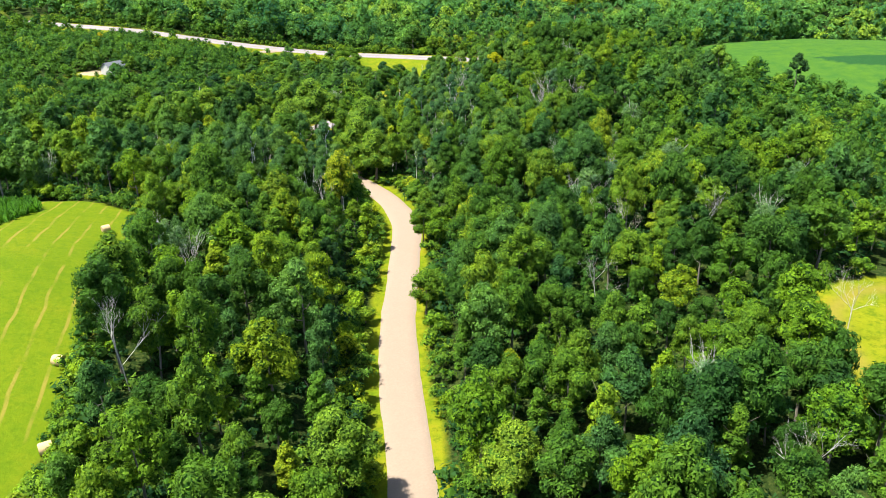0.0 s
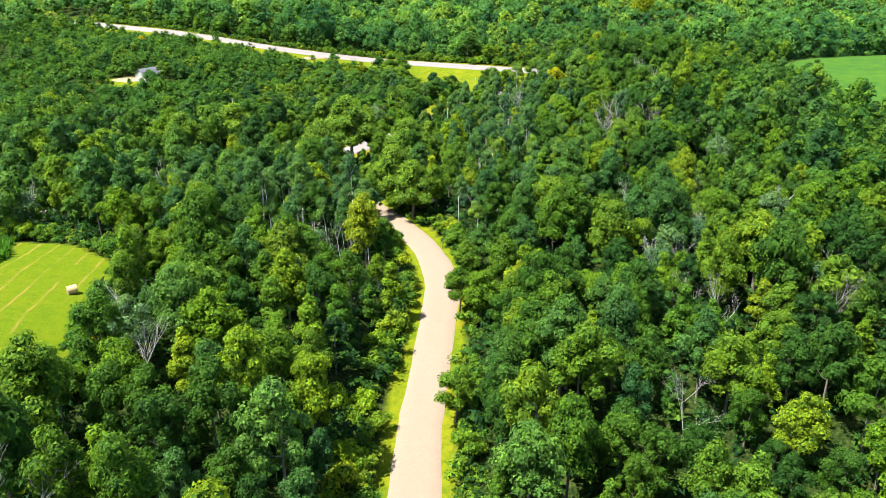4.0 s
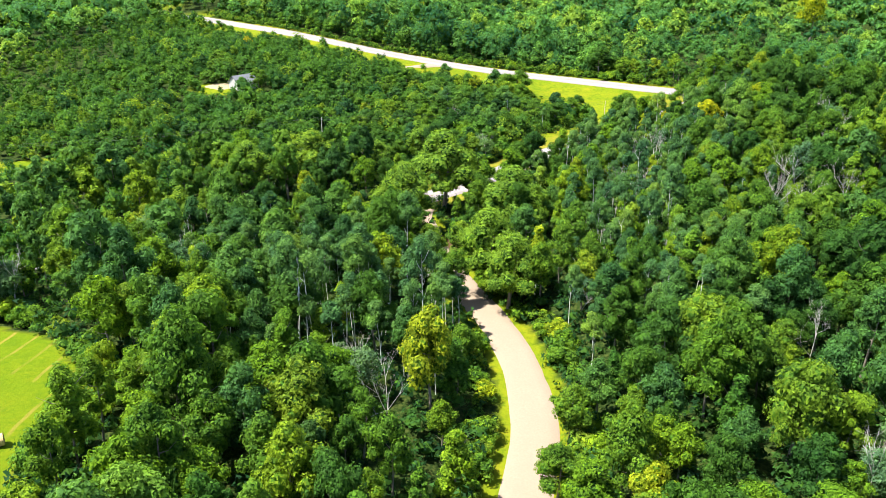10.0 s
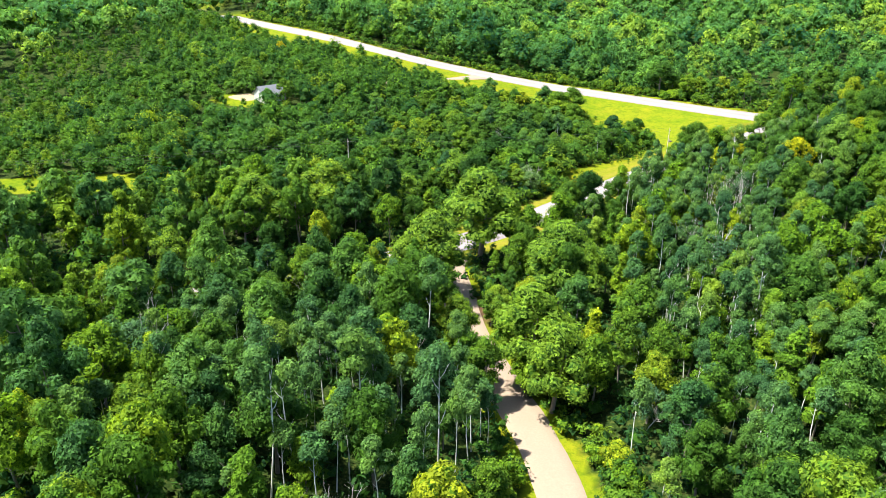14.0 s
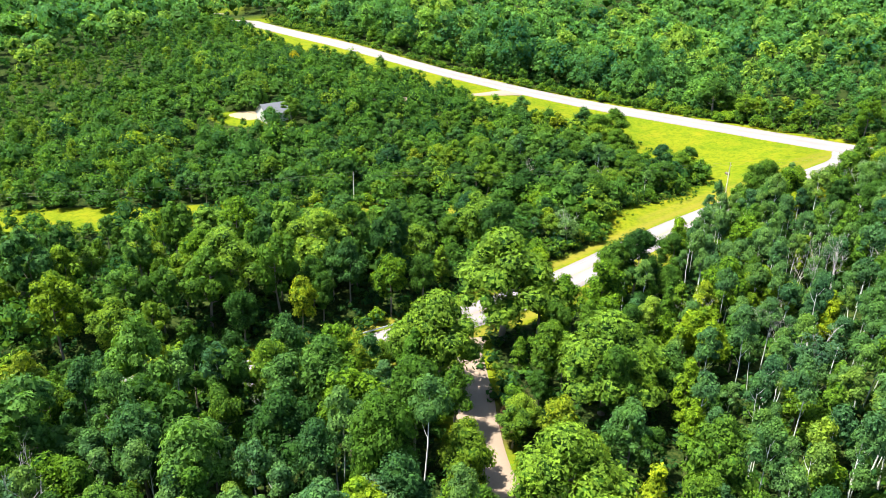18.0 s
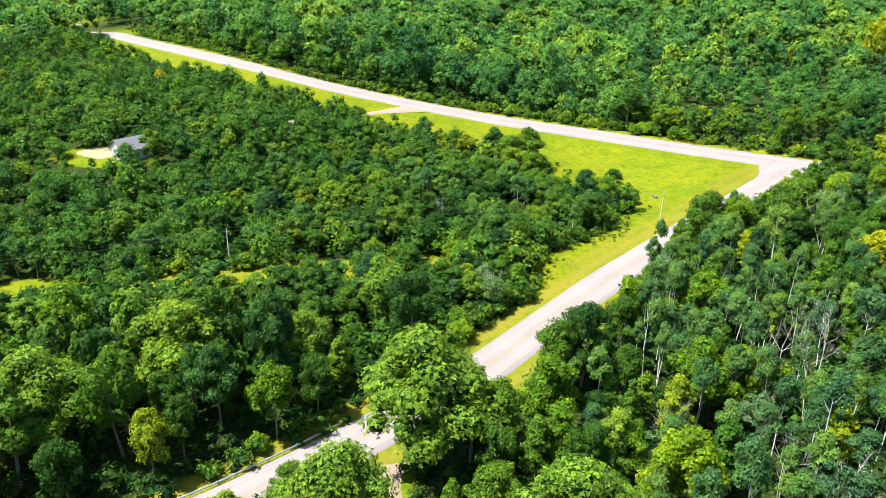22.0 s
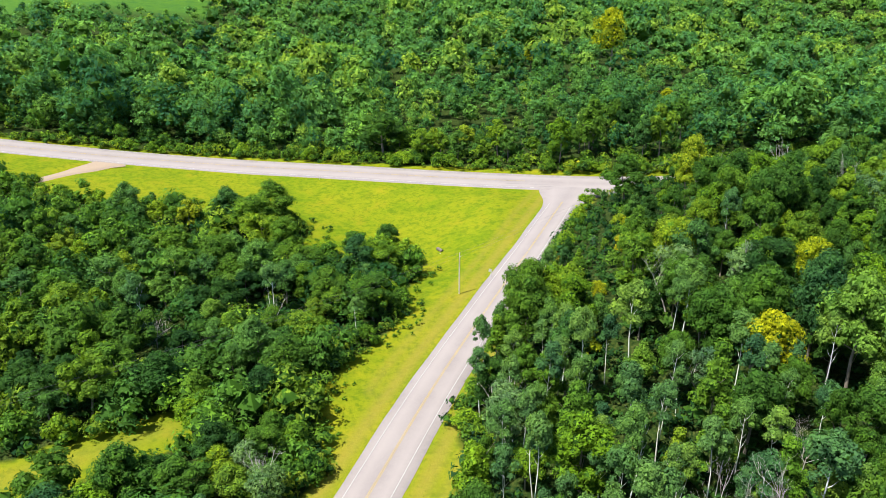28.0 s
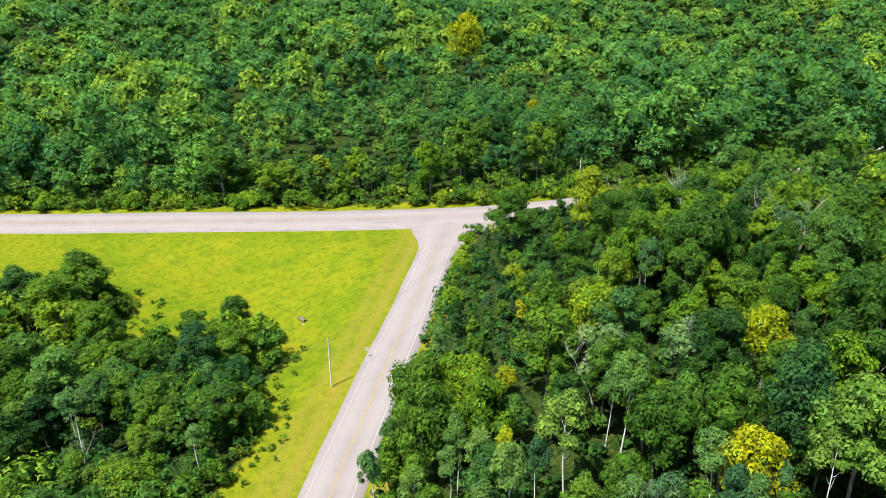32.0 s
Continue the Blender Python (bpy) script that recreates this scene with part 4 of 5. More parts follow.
def free(x, y, margin=0.0):
    """Where woods may stand, with a margin to roads and open ground."""
    narrow = (y > 84) & (y < 156)
    ok = distance_to(C_GRAVEL, x, y) > np.where(narrow, 5.0, 5.6) + margin
    ok &= distance_to(C_SIDE[::2], x, y) > np.where(x < -46, 5.6, 6.2) + margin
    ok &= distance_to(C_HIGHWAY[::3], x, y) > 12.0 + margin
    right_verge = (x > np.interp(y, C_GRAVEL[:, 1], C_GRAVEL[:, 0])) & (y > -70) & (y < 92)
    ok &= ~right_verge | (distance_to(C_GRAVEL, x, y) > 7.4 + margin)
    left_verge = (x < np.interp(y, C_GRAVEL[:, 1], C_GRAVEL[:, 0])) & (y > -130) & (y < 60)
    ok &= ~left_verge | (distance_to(C_GRAVEL, x, y) > 8.4 + margin * 1.2)
    ok &= distance_to(C_DRIVE, x, y) > 1.8
    ok &= distance_to(CORRIDOR - (0, 6), x, y) > np.where(x < -150, 8.0, np.where(x < -88, 3.5, 6.0)) + margin * 0.4
    ok &= ~((x > -90) & (x < -42)) | (distance_to(CORRIDOR - (0, 12), x, y) > 5.0)
    for poly in (MEADOW, HAY, CROP, CLEARING, FAR_FIELD, PATCH, GLADE, VALLEY, *FAR_MEADOWS):
        ok &= ~inside(poly, x, y)
    if margin > 0:
        for edge in OPEN_EDGES:
            ok &= distance_to(edge, x, y) > margin * (1.6 if edge is OPEN_EDGES[1] else 1.0)
    ok &= np.hypot((x + 171) / 14, (y - 282) / 9.5) > 1
    return ok


def scatter(x0, x1, y0, y1, step, seed):
    """Jittered places, one to a cell."""
    g = np.random.default_rng(seed)
    x, y = np.meshgrid(np.arange(x0, x1, step), np.arange(y0, y1, step))
    x = x + (np.arange(x.shape[0]) % 2)[:, None] * step * 0.5
    x, y = (q.ravel() + g.uniform(-0.36, 0.36, q.size) * step for q in (x, y))
    return x, y


SPECIAL = []          # (x, y, radius) kept free of chance trees


def special(key, x, y, scale=1.0, variant=None, tall=1.0, keep=3.5):
    SPECIAL.append((x, y, keep))
    return plant(key, x, y, scale, variant, tall)


# trees that stand out, each at its place
for x, y, s, tall in ((51, 208, 1.15, 1.05), (71, 226, 0.95, 1.1), (87, 223, 1.0, 1.0), (162, 527, 2.5, 1.15), (237, 480, 0.75, 1.0), (190, 560, 0.9, 1), (54, 267, 0.55, 1.2), (41, 252, 0.45, 1.0), (79, 205, 0.6, 1.1), (62, 284, 0.5, 1.0), (120, 545, 1.2, 1.0), (-130, 560, 1.2, 1), (-112, 556, 1.1, 1), (120, 590, 1.2, 1.0), (153, 440, 0.8, 1.2), (-205, 385, 0.7, 1.0)):
    special("yellow", x, y, s, None, tall, 5.0)
for x, y, s, tall in ((-33.0, 154, 1.95, 0.85), (-38.8, 128.5, 1.5, 0.95), (-9, 131, 1.65, 0.8), (-5.0, 88, 1.2, 0.98), (-10.8, 97.5, 1.5, 0.88), (-80, 164, 1.5, 0.85), (-93, 143, 1.45, 0.85), (-60, 174, 0.95, 1.0), (-50, 196, 1.2, 0.95), (-5.5, -76, 0.95, 1.05), (20, -80, 0.9, 1.0), (-105, 120, 0.9, 1), (-44, 146, 0.6, 1.0),
                      (-12, -96, 0.9, 1), (-120, 150, 0.9, 1.0), (-22, 122, 0.6, 0.9), (-22.5, 118, 0.55, 1.0), (-46, 140, 0.62, 1.0), (-53, 133, 0.5, 1.0)):
    special("willow", x, y, s, None, tall, 5.5)
for x, y, s, tall in ((9.0, -17, 0.85, 0.9), (-10.5, 57, 0.7, 1.0), (9.6, 23, 0.9, 0.95), (-25, 318, 0.9, 0.9), (-28, 300, 0.8, 0.9), (26, -84, 1.0, 1.0), (-17.5, 86.5, 0.95, 1.05), (-26, 101, 1.0, 1.05), (-33.2, 119, 0.9, 1.05), (-28, 107, 0.85, 1.0), (-65, 125, 0.72, 0.9), (-58, 132.5, 0.7, 0.9), (-51, 140, 0.7, 0.9), (-79, 116, 0.8, 0.9), (-72, 121, 0.75, 0.9), (-88, 109, 0.8, 0.9), (-96, 104, 0.8, 0.9), (-22, 93, 0.8, 1.0)):
    special("maple", x, y, s, None, tall, 4.0)
for x, y, s, tall in ((-38.6, 76, 0.95, 1.1), (-25, 71.5, 0.95, 1.1), (-45.7, 72.7, 0.95, 1.15), (-41, 56, 0.9, 1.2),  (-94, 162, 0.9, 1.0), (-28, 278, 0.75, 1.0), (-13, 44, 0.9, 1.0)):
    special("aspen", x, y, s, None, tall, 3.2)
for x, y, s in ((-38, -30, 0.9), (-50.5, 261, 0.6), (-25.5, 270.5, 0.5), (52, 1.6, 0.75), (58, -1, 0.75), (73, -7.4, 0.95), (64, 122, 0.95), (52, 60, 0.8), (-17, 28.6, 0.9), (44, -31, 0.8), (59, -86, 0.85), (28.3, 183.4, 0.9), (33, 177, 1.0), (7, 159, 0.75),
                      (22, 152, 0.8), (-39, -62, 1.0), (74, 130, 0.9), (60, 133, 0.9), (86, -48, 0.8), (-62, 128, 0.45), (-60.5, 130, 0.4), (-64, 126.5, 0.45), (-57, 99, 0.6), (-53, 97, 0.6), (30, 171, 0.95), (84, 172, 0.8), (45, 190, 0.7), (118, 330, 0.8)):
    special("dead", x, y, s * 1.25, None, 1.0, 4.2)
for x, y, s in ((56, 30, 1.1), (64, 33, 1.2), (60, 41, 1.0), (70, 40, 1.1), (47, 36, 1.0), (52, 24, 1.0), (40, 60, 0.9), (76, 52, 1.0), (-33, 84, 1.1), (-27, 79, 1.0), (-52, 262, 0.8), (44, 214, 0.9), (37, 60, 0.8)):
    special("silver", x, y, s, None, 1.0, 3.8)
for x, y, s, tall in ((14, 18, 1.0, 0.9), (43.5, 14, 1.15, 0.8), (35.5, 16.5, 0.85, 0.9), (-41.5, -3, 1.0, 1.0), (-35, 3, 0.8, 1.0), (-40, -31, 1.0, 0.95), (-55, 22, 0.9, 0.9), (-46, 9, 0.85, 1.0), (-15.6, -34, 0.8, 1.0), (58, -36, 1.0, 0.95), (66, -51, 1.0, 0.9), (53, -62, 0.8, 1.0),
                      (24, 28, 0.8, 1.1), (-38, 112, 0.9, 0.9), (-3.5, 99, 0.8, 0.95), (-11, 91, 0.75, 0.9), (-40.5, 232, 0.75, 0.8), (-34.5, 216, 0.8, 0.85), (-52, 211, 0.85, 0.8), (-57, 286, 0.65, 0.8), (102, 316, 0.38, 0.9), (110, 310, 0.45, 0.9), (120, 316, 0.5, 0.9), (94, 298, 0.4, 0.9), (-52.5, 200, 0.8, 0.9), (27, 28, 0.8, 1.0), (11, 206, 0.7, 0.8)):
    special("lime", x, y, s, None, tall, 4.0)
for x, y, s, tall in ((-5.0, 20, 1.15, 1.0), (-31, 36, 1.05, 1.05), (-9, 14, 0.8, 1.0), (-36, 62, 0.9, 1.05)):
    special("poplar", x, y, s, None, tall, 3.4)
special("maple", -153, 284, 0.95, 0, 0.9, 4)
special("ash", -158, 277, 0.75, 0, 0.85, 3)
special("willow", -182, 300, 1.0, 0, 0.9, 5)
special("silver", -27.5, 211, 0.95, 1, 0.85, 4)
special("silver", -31, 217, 0.85, 2, 0.85, 3)
special("maple", 10.8, 39, 0.85, 1, 1.0, 4)
special("willow", -33, 213, 0.62, 0, 0.85, 4.5)
special("ash", -60, 284, 0.9, 0, 0.9, 4)
special("aspen", -54, 269, 1.15, 1, 1.0, 6.5)
special("aspen", -27, 273, 1.1, 2, 1.0, 6.5)
special("pine", 186, 172, 1.25, 0, 1.1, 6)
special("pine", -24, 12, 0.75, 0, 1.0, 4)
special("pine", -13, -8, 0.7, 0, 1.0, 4)
# the small tree alone in the meadow, and the bushes round it
special("elm", 4.0, 315, 0.92, 0, 0.92, 5)
special("elm", 72.5, 308, 1.35, 1, 0.85, 9)
special("shrub", 8.5, 310, 2.2, 1, 1.0, 3)
special("shrub", 0.5, 309, 2.3, 2, 1.1, 3)
special("shrub", -4.5, 305, 2.2, 0, 1.2, 3)
special("oak", -28, 338, 1.5, 1, 0.72, 6)
special("oak", -33, 324, 1.5, 2, 0.78, 6)
special("ash", -40, 332, 1.1, 0, 0.95, 5)
special("oak", -24, 312, 1.1, 0, 0.9, 5)
for x, y, s in ((11, 308, 1.2), (2, 311, 1.6), (-7, 289, 1.7), (-3, 277, 1.0), (-15, 304, 1.0), (-11, 296, 1.2), (-2, 296, 1.0), (2, 302, 0.9), (-12, 280, 1.1), (-17, 266, 1.0), (-9, 268, 0.9), (-22, 250, 1.1), (-26, 238, 1.0), (-21, 314, 1.3), (-12, 312, 1.0), (63, 291, 1.0), (68, 299, 0.9), (79, 320, 1.0), (88, 325, 0.9), (60, 282, 1.2), (98, 328, 0.9)):
    special("shrub", x, y, s, None, 1.0, 2.0)

# shrubs along the foot of the side road's bank
for i in range(42, 57):
    (ax, ay), (bx, by) = C_SIDE[i * 2], C_SIDE[i * 2 + 1]
    if -112 < ax < -50:
        k = 8.3 / math.hypot(bx - ax, by - ay)
        special("shrub", ax + (by - ay) * k, ay - (bx - ax) * k, 1.2 + 0.5 * ((i * 7) % 5) / 4, None, 1.1, 1.5)


def shrub_fringe():
    """Shrubs where the woods meet grass and road, and in the gaps of the woods."""
    g = np.random.default_rng(44)
    x, y = scatter(-150, 130, -110, 440, 3.6, 45)
    edge = free(x, y, -1.6) & ~free(x, y, 3.2)
    edge |= (free(x, y, -1.0) & (distance_to(np.array(MEADOW + MEADOW[:1], float), x, y) < 4.5))
    edge |= (free(x, y, -1.0) & (distance_to(np.array(HAY + HAY[:1], float), x, y) < 4.0))
    edge &= (distance_to(C_GRAVEL, x, y) > 6.8) & (distance_to(C_SIDE[::2], x, y) > 7.8) & (distance_to(OPEN_EDGES[3], x, y) > 2.0)
    x, y = x[edge], y[edge]
    pick = g.permutation(len(x))[:270]
    for i in pick:
        plant("shrub", x[i], y[i], g.uniform(0.6, 1.5), None, g.uniform(0.8, 1.2))


shrub_fringe()


def tufts(name, label, poly_test, box_, step, h, mat, seed, blades=3):
    """Loose blades in tufts, joined."""
    g = np.random.default_rng(seed)
    x, y = scatter(*box_, step, seed)
    ok = poly_test(x, y)
    x, y = x[ok], y[ok]
    z = ground_z(x, y)
    n = len(x)
    vs = []
    for _ in range(blades):
        th = g.uniform(0, 6.28, n)
        s = h * g.uniform(0.5, 1.3, n)
        c, d = np.cos(th), np.sin(th)
        ox, oy = g.uniform(-0.3, 0.3, n) * h, g.uniform(-0.3, 0.3, n) * h
        a = np.column_stack([x + ox - c * s * 0.35, y + oy - d * s * 0.35, z - 0.02])
        b = np.column_stack([x + ox + c * s * 0.35, y + oy + d * s * 0.35, z - 0.02])
        t = np.column_stack([x + ox - d * s * 0.5, y + oy + c * s * 0.5, z + s])
        vs.append(np.stack([a, b, t], 1))
    v = np.concatenate(vs).reshape(-1, 3)
    return tagged(new(name, mesh_of(name, v, np.arange(len(v)).reshape(-1, 3), [mat])), label, "grass", kind="stuff")


M_TUFT = leaf_material("grass_blades", (0.105, 0.150, 0.004), (0.130, 0.165, 0.004), (0.165, 0.175, 0.006))
M_CORN = leaf_material("corn_leaves", (0.018, 0.075, 0.010), (0.030, 0.100, 0.012), (0.045, 0.125, 0.012))


def on_grass(x, y):
    clear = (distance_to(C_GRAVEL, x, y) > 4.4) & (distance_to(C_SIDE[::2], x, y) > 6.2) & (distance_to(C_HIGHWAY[::3], x, y) > 9.8)
    thin = np.array([noise.noise(Vector((a * 0.11, b * 0.11, 5.0))) + 0.6 * noise.noise(Vector((a * 0.5, b * 0.5, 2.0))) for a, b in zip(x, y)]) > -0.05
    return (grass_share(x, y) > 0.5) & clear & thin & ~inside(HAY, x, y)


tufts("meadow_grass", "tufts of tall meadow grass and weeds", on_grass, (-110, 80, -60, 415), 1.0, 0.12, M_TUFT, 71)
tufts("corn", "rows of tall green corn beside the hay field", lambda x, y: inside(CROP, x, y), (-135, -84, -40, 48), 0.75, 1.9, M_CORN, 72, 4)


def stand_kind(x, y, u, g):
    """Which kind grows where: aspen groves, willow by the junction, oak and maple elsewhere; dark kinds also stand in
    for shade.
    """
    n = noise.noise(Vector((x * 0.018, y * 0.018, 3.1)))
    n2 = noise.noise(Vector((x * 0.03, y * 0.03, 9.7)))
    aspen = max(bell(x, y, 28, 185, 22, 38), bell(x, y, -45, 70, 26, 22), bell(x, y, 30, 130, 22, 30), 0.7 * bell(x, y, -35, 285, 22, 20)) * 0.9 + 0.12 * (n2 > 0.2)
    if u < aspen:
        return "aspen"
    # more dark elm on the right and round (-60, 205) imitates shade
    v = n + g.uniform(-0.55, 0.55) - 0.22 * float(ease((x - 25) / 40)) - 0.45 * float(bell(x, y, -60, 205, 45, 40)) + 0.7 * float(bell(x, y, 88, 308, 28, 26)) - 0.3 * float(bell(x, y, 65, -50, 45, 45)) + 0.5 * float(bell(x, y, -48, -10, 22, 60))
    return "elm" if v < -0.22 else "oak" if v < 0.02 else "ash" if v < 0.2 else "maple"


def in_sight(x, y, margin):
    """The wedge of country that lies ahead of the flight."""
    left = -np.maximum(0.55 * (y + 164), 1.15 * y) - margin
    right = np.maximum(0.70 * (y + 164), 1.40 * (y - 155)) + margin
    return (x > left) & (x < right) & (y > -105 - margin)


def low_land(x, y):
    """The lower growth between the side road and the highway."""
    return 172 < y < 430 and x < (y - 255) * 0.62


def plant_woods():
    g = np.random.default_rng(5)
    near_limit = {"oak": 290, "maple": 265, "aspen": 95, "elm": 290, "ash": 290}
    fine = {k: 130 for k in near_limit}
    # chance trees close to the flight, each a thing of its own
    x, y = scatter(-330, 270, -130, 520, 7.0, 21)
    ok = free(x, y, 3.0) & in_sight(x, y, 25)
    for sx, sy, r in SPECIAL:
        ok &= np.hypot(x - sx, y - sy) > r
    x, y = x[ok], y[ok]
    path_d = np.minimum(distance_to(np.array([(6, -60.0), (6, 20), (-10, 110), (0, 200), (40, 270)]), x, y), 999)
    order = np.argsort(path_d)
    x, y, path_d = x[order], y[order], path_d[order]
    far = []
    for px, py, d in zip(x, y, path_d):
        k = stand_kind(px, py, g.random(), g)
        s = float(g.choice([g.uniform(0.5, 0.72), g.uniform(0.68, 0.92), g.uniform(0.72, 1.0), g.uniform(1.0, 1.3)])) * (1.12 if k == "aspen" else 1.0) * (0.88 if low_land(px, py) else 1.0) * (0.62 if math.hypot((px + 168) / 45, (py - 268) / 38) < 1 else 1.0)
        s *= 0.6 if py > 255 and px > 20 and (py - 235) > 1.15 * (px - 20) else 1.0
        s *= 0.45 if 284 < py < 322 and 50 < px < 80 else 0.7 if 265 < py < 322 and 40 < px < 80 else 1.0
        s *= 0.28 if 79 < px < 114 and 294 < py < 345 else 0.5 if math.hypot((px - 105) / 40, (py - 324) / 27) < 1 else 1.0
        s *= 0.5 if px < -120 and -70 < py - 181 - 0.5 * (px + 190) < 0 else 1.0
        beyond = py > 400 - 0.42 * px
        if beyond and g.random() < 0.38:
            continue
        s *= 1.75 if beyond else 1.0
        s *= 0.85 if abs(px - 148) < 32 and 455 < py < 526 else 1.0
        u = g.random()
        if d < 110 and u < 0.25 and not low_land(px, py):
            plant("poplar" if u < 0.14 else "silver" if u < 0.18 else "lime", px, py, min(1.25, s * 1.2), tall=g.uniform(0.95, 1.15))
            continue
        if k == "aspen" and near_limit[k] <= 0:
            k = "ash" if g.random() < 0.6 else "oak"
        if near_limit[k] > 0:
            near_limit[k] -= 1
            fine[k] -= 1
            plant(k if fine[k] >= 0 else k + "_far", px, py, s, tall=g.uniform(1.0, 1.35) * (1.22 - 0.2 * s) * (0.7 if low_land(px, py) else 1.0))
        else:
            far.append((px, py, s * (0.72 if low_land(px, py) else 1.0), k))
    # low dense growth between the side road and the highway
    x, y = scatter(-260, 20, 172, 420, 7.8, 23)
    ok = free(x, y, 2.0) & in_sight(x, y, 10) & (x < (y - 255) * 0.62)
    for sx, sy, r in SPECIAL:
        ok &= np.hypot(x - sx, y - sy) > r
    low = [(a, b, g.choice([g.uniform(0.45, 0.7), g.uniform(0.7, 1.0), g.uniform(1.0, 1.4)]), str(g.choice(["oak", "ash", "maple", "elm"]))) for a, b in zip(x[ok], y[ok])]
    # slender aspens that fill their groves
    x, y = scatter(-75, 75, 40, 235, 5.2, 24)
    grove = np.maximum(np.maximum(bell(x, y, 28, 188, 20, 32), bell(x, y, -45, 70, 24, 20)), bell(x, y, 30, 130, 18, 25))
    ok = free(x, y, 2.5) & (g.random(len(x)) < grove * 0.75)
    for sx, sy, r in SPECIAL:
        ok &= np.hypot(x - sx, y - sy) > r * 0.7
    for px, py in zip(x[ok], y[ok]):
        plant("aspen", px, py, g.uniform(0.7, 1.05), tall=g.uniform(1.0, 1.2))
    return far, low


def low_crown(g, rx, hz, z0, lobes, leaves, size):
    me = crown_mesh("low", g, rx, hz, z0, lobes, leaves, size, M_WOODS_HAZE, core=0.72)
    v = np.empty(len(me.vertices) * 3, np.float32)
    me.vertices.foreach_get("co", v)
    f = np.empty(len(me.polygons) * 3, np.int32)
    me.loops.foreach_get("vertex_index", f)
    kind = np.empty(len(me.polygons), np.int32)
    me.polygons.foreach_get("material_index", kind)
    bpy.data.meshes.remove(me)
    return v.reshape(-1, 3), f.reshape(-1, 3), kind


def woods_block(name, label, places, shapes, g, tone=0.0, mat=None):
    """Many trees in one mesh, each with a tone of its own."""
    vs, fs, ts, ks, n = [], [], [], [], 0
    xy = np.array([(p[0], p[1]) for p in places])
    zz = ground_z(xy[:, 0], xy[:, 1])
    for (px, py, s, k), z in zip(places, zz):
        v, f, kind = shapes[int(g.integers(len(shapes)))]
        th = g.uniform(0, 6.28)
        c, sn = math.cos(th), math.sin(th)
        q = np.column_stack([(v[:, 0] * c - v[:, 1] * sn) * s + px, (v[:, 0] * sn + v[:, 1] * c) * s + py, v[:, 2] * s * g.uniform(0.85, 1.15) + z])
        vs.append(q)
        fs.append(f + n)
        ks.append(kind)
        n += len(v)
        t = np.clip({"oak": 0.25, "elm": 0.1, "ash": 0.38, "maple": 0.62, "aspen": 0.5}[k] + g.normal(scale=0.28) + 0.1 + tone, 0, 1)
        ts.append(np.full(len(v), t, np.float32))
    me = mesh_of(name, np.concatenate(vs), np.concatenate(fs), [mat or M_WOODS_HAZE, M_INNER_SHADE])
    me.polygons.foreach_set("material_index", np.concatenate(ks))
    a = me.attributes.new("tint", 'FLOAT', 'POINT')
    a.data.foreach_set("value", np.concatenate(ts))
    return tagged(new(name, me), label, "woods", kind="stuff")


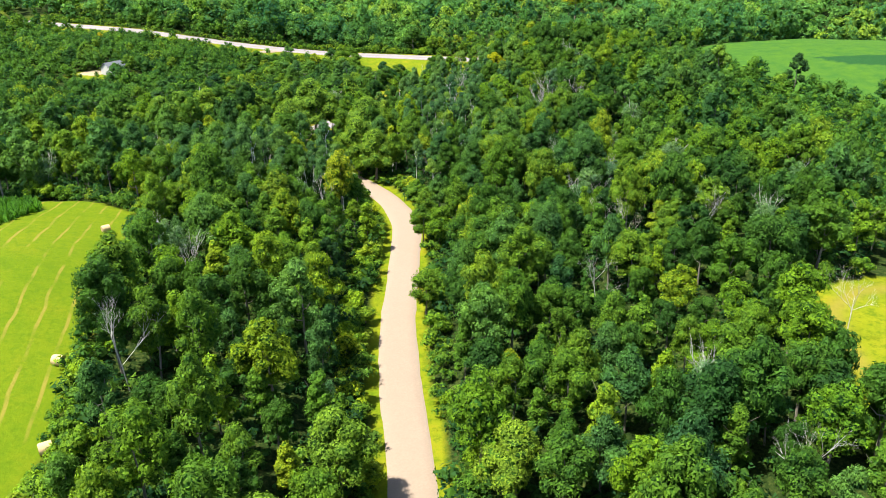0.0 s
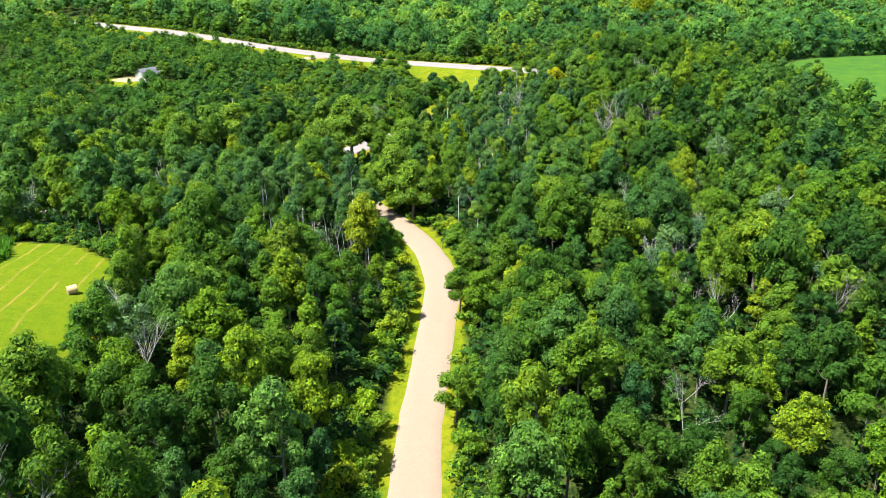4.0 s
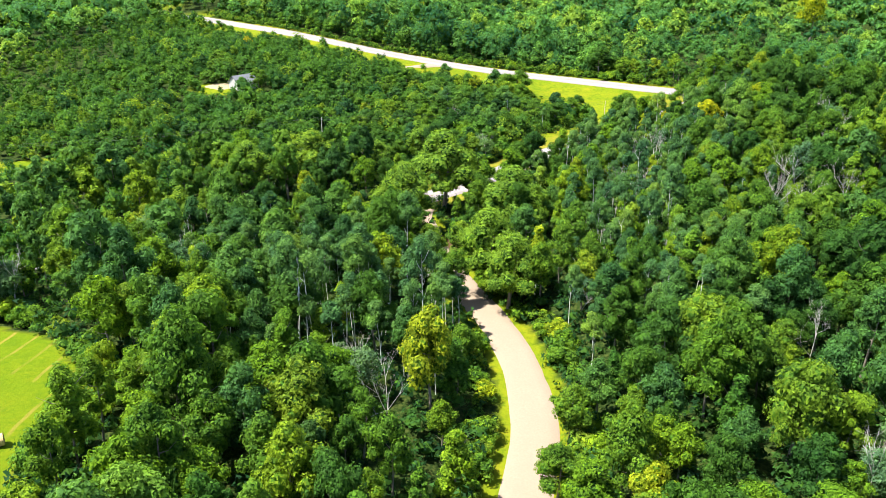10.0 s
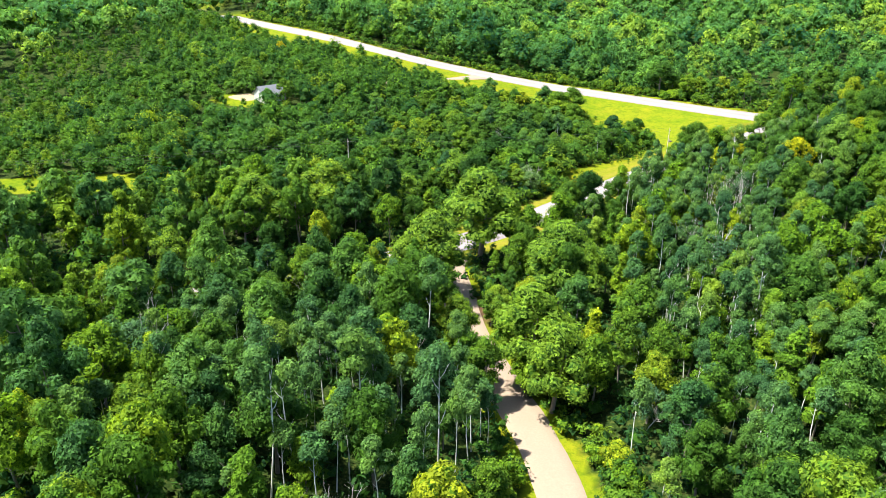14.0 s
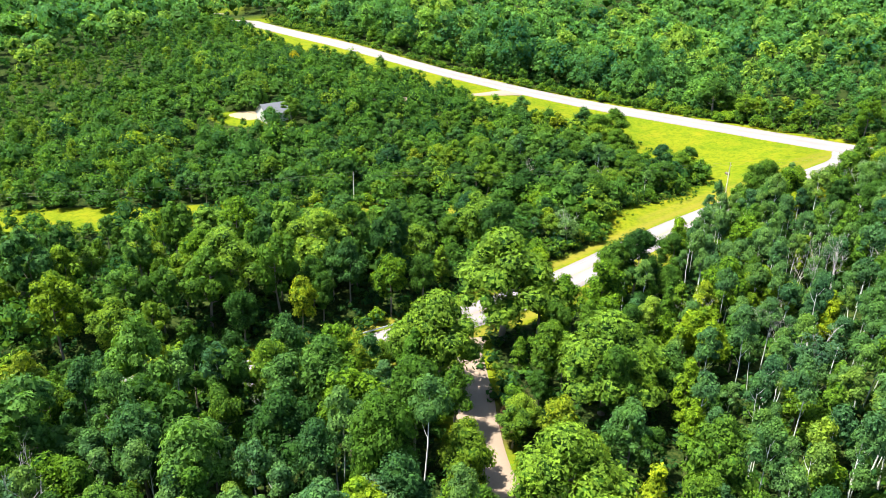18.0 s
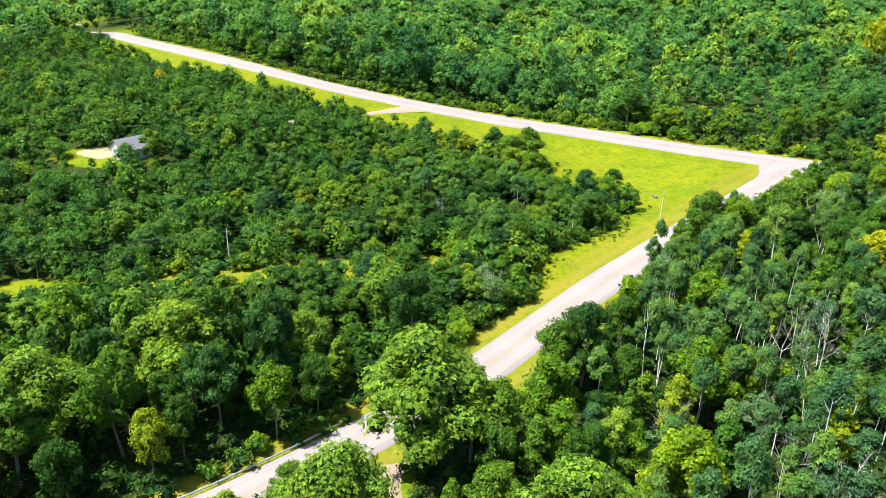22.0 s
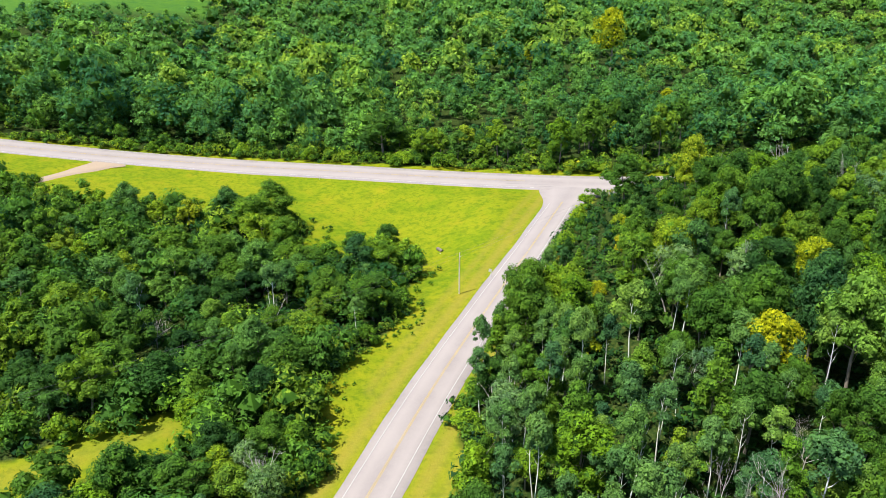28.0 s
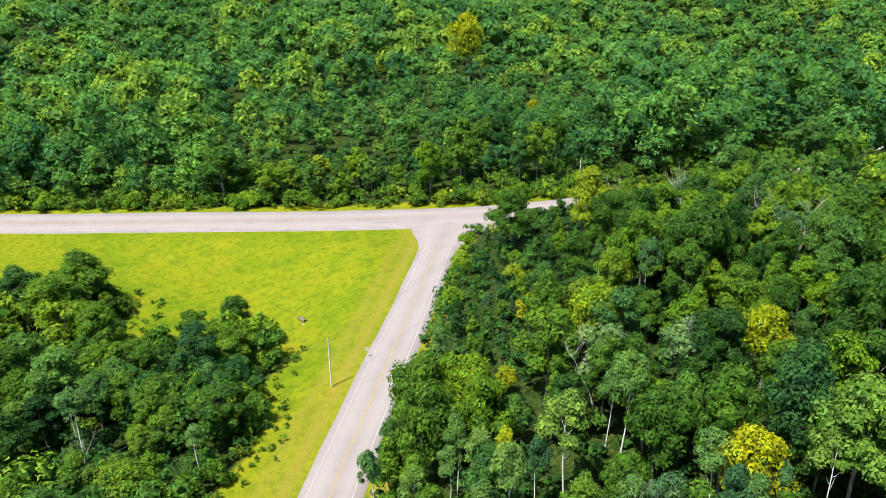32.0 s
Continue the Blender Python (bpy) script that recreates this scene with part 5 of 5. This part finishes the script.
def plant_far(far, low_trees):
    g = np.random.default_rng(9)
    mid_shapes = [low_crown(g, 4.3, 11.0, 2.6, 9, 400, 0.70) for _ in range(8)]
    across = [p for p in far if p[1] > 400 - 0.42 * p[0]]
    woods_block("woodland", "dense mixed broad-leaved woodland in full leaf", [p for p in far if p[1] <= 400 - 0.42 * p[0]], mid_shapes, g, 0.0, M_YOUNG)
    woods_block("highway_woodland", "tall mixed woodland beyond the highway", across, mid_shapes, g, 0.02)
    woods_block("low_woodland", "young low broad-leaved woodland between the roads", low_trees, [low_crown(g, 4.6, 6.2, 0.6, 9, 440, 0.60) for _ in range(8)], g, 0.04, M_YOUNG)
    # undergrowth in the gaps of the near woods, its colour darkened for shade
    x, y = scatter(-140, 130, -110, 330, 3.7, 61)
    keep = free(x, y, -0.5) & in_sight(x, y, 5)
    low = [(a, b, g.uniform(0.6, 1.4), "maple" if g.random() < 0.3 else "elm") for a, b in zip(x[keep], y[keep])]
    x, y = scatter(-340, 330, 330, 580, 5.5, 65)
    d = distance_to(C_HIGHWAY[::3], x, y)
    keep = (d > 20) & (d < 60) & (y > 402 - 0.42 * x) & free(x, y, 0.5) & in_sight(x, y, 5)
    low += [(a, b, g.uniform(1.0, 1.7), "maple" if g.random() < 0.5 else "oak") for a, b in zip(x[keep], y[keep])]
    woods_block("undergrowth", "low leafy undergrowth between the trees", low, [low_crown(g, 2.4, 3.2, -0.4, 2, 34, 0.66) for _ in range(4)], g, -0.15, M_UNDER_SHADED)
    # shrubs along the edges of the woods
    x, y = scatter(-340, 260, -110, 540, 3.4, 63)
    near_edge = free(x, y, -1.5) & ~free(x, y, 2.6) & in_sight(x, y, 5)
    near_edge &= (distance_to(C_GRAVEL, x, y) > 6.6) & (distance_to(C_SIDE[::2], x, y) > 7.6) & (distance_to(OPEN_EDGES[3], x, y) > 0.4)
    low = [(a, b, g.uniform(0.6, 1.5), "maple" if g.random() < 0.8 else "ash") for a, b in zip(x[near_edge], y[near_edge])]
    x, y = scatter(-340, 330, 330, 560, 3.6, 64)
    d = distance_to(C_HIGHWAY[::3], x, y)
    beyond = (d > 12.5) & (d < 22) & (y > 402 - 0.42 * x) & free(x, y, 0.5)
    low += [(a, b, g.uniform(0.8, 1.9), "maple" if g.random() < 0.6 else "oak") for a, b in zip(x[beyond], y[beyond])]
    # weeds and seedlings that stray into the meadow
    x, y = scatter(-60, 60, 165, 420, 1.9, 66)
    woods_d = np.minimum.reduce([distance_to(np.array(MEADOW[10:34], float), x, y)])
    stray = inside(MEADOW, x, y) & (woods_d < 1 + 7 * g.random(len(x)) ** 2.2) & (distance_to(C_SIDE[::2], x, y) > 9) & (distance_to(C_HIGHWAY[::3], x, y) > 13)
    low += [(a, b, g.uniform(0.22, 0.55), "maple") for a, b in zip(x[stray], y[stray])]
    woods_block("edge_shrubs", "bushy shrubs along the edge of the woods", low, [low_crown(g, 2.2, 3.4, -0.3, 4, 130, 0.44) for _ in range(5)], g, -0.1, M_EDGE)
    # woods beyond; the pale leaf colour and raised tones paint haze
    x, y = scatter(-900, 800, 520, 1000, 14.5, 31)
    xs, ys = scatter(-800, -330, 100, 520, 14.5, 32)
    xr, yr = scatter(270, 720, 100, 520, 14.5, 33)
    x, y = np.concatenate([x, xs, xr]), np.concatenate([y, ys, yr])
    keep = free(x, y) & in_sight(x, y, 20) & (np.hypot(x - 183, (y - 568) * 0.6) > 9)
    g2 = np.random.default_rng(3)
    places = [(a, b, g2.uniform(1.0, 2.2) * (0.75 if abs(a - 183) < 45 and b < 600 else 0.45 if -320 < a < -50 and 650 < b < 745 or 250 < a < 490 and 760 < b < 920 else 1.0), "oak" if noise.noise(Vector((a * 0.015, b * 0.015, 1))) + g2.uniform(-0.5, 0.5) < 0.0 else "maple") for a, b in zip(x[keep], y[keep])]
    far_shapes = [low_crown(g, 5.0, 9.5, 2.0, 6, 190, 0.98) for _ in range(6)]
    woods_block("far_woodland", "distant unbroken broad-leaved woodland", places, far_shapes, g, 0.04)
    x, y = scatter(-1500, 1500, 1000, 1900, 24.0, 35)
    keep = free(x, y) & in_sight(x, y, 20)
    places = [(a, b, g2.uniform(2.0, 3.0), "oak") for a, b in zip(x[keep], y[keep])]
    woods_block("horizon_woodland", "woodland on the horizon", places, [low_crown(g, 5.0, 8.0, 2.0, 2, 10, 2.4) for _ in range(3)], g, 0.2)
    # woods to the sides of the flight
    x, y = scatter(-420, 400, -330, 260, 9.5, 36)
    keep = free(x, y) & ~in_sight(x, y, 25)
    places = [(a, b, g2.uniform(1.2, 1.9), "oak") for a, b in zip(x[keep], y[keep])]
    woods_block("side_woodland", "woodland round about", places, [low_crown(g, 5.0, 8.0, 1.0, 3, 24, 1.5) for _ in range(4)], g)


plant_far(*plant_woods())
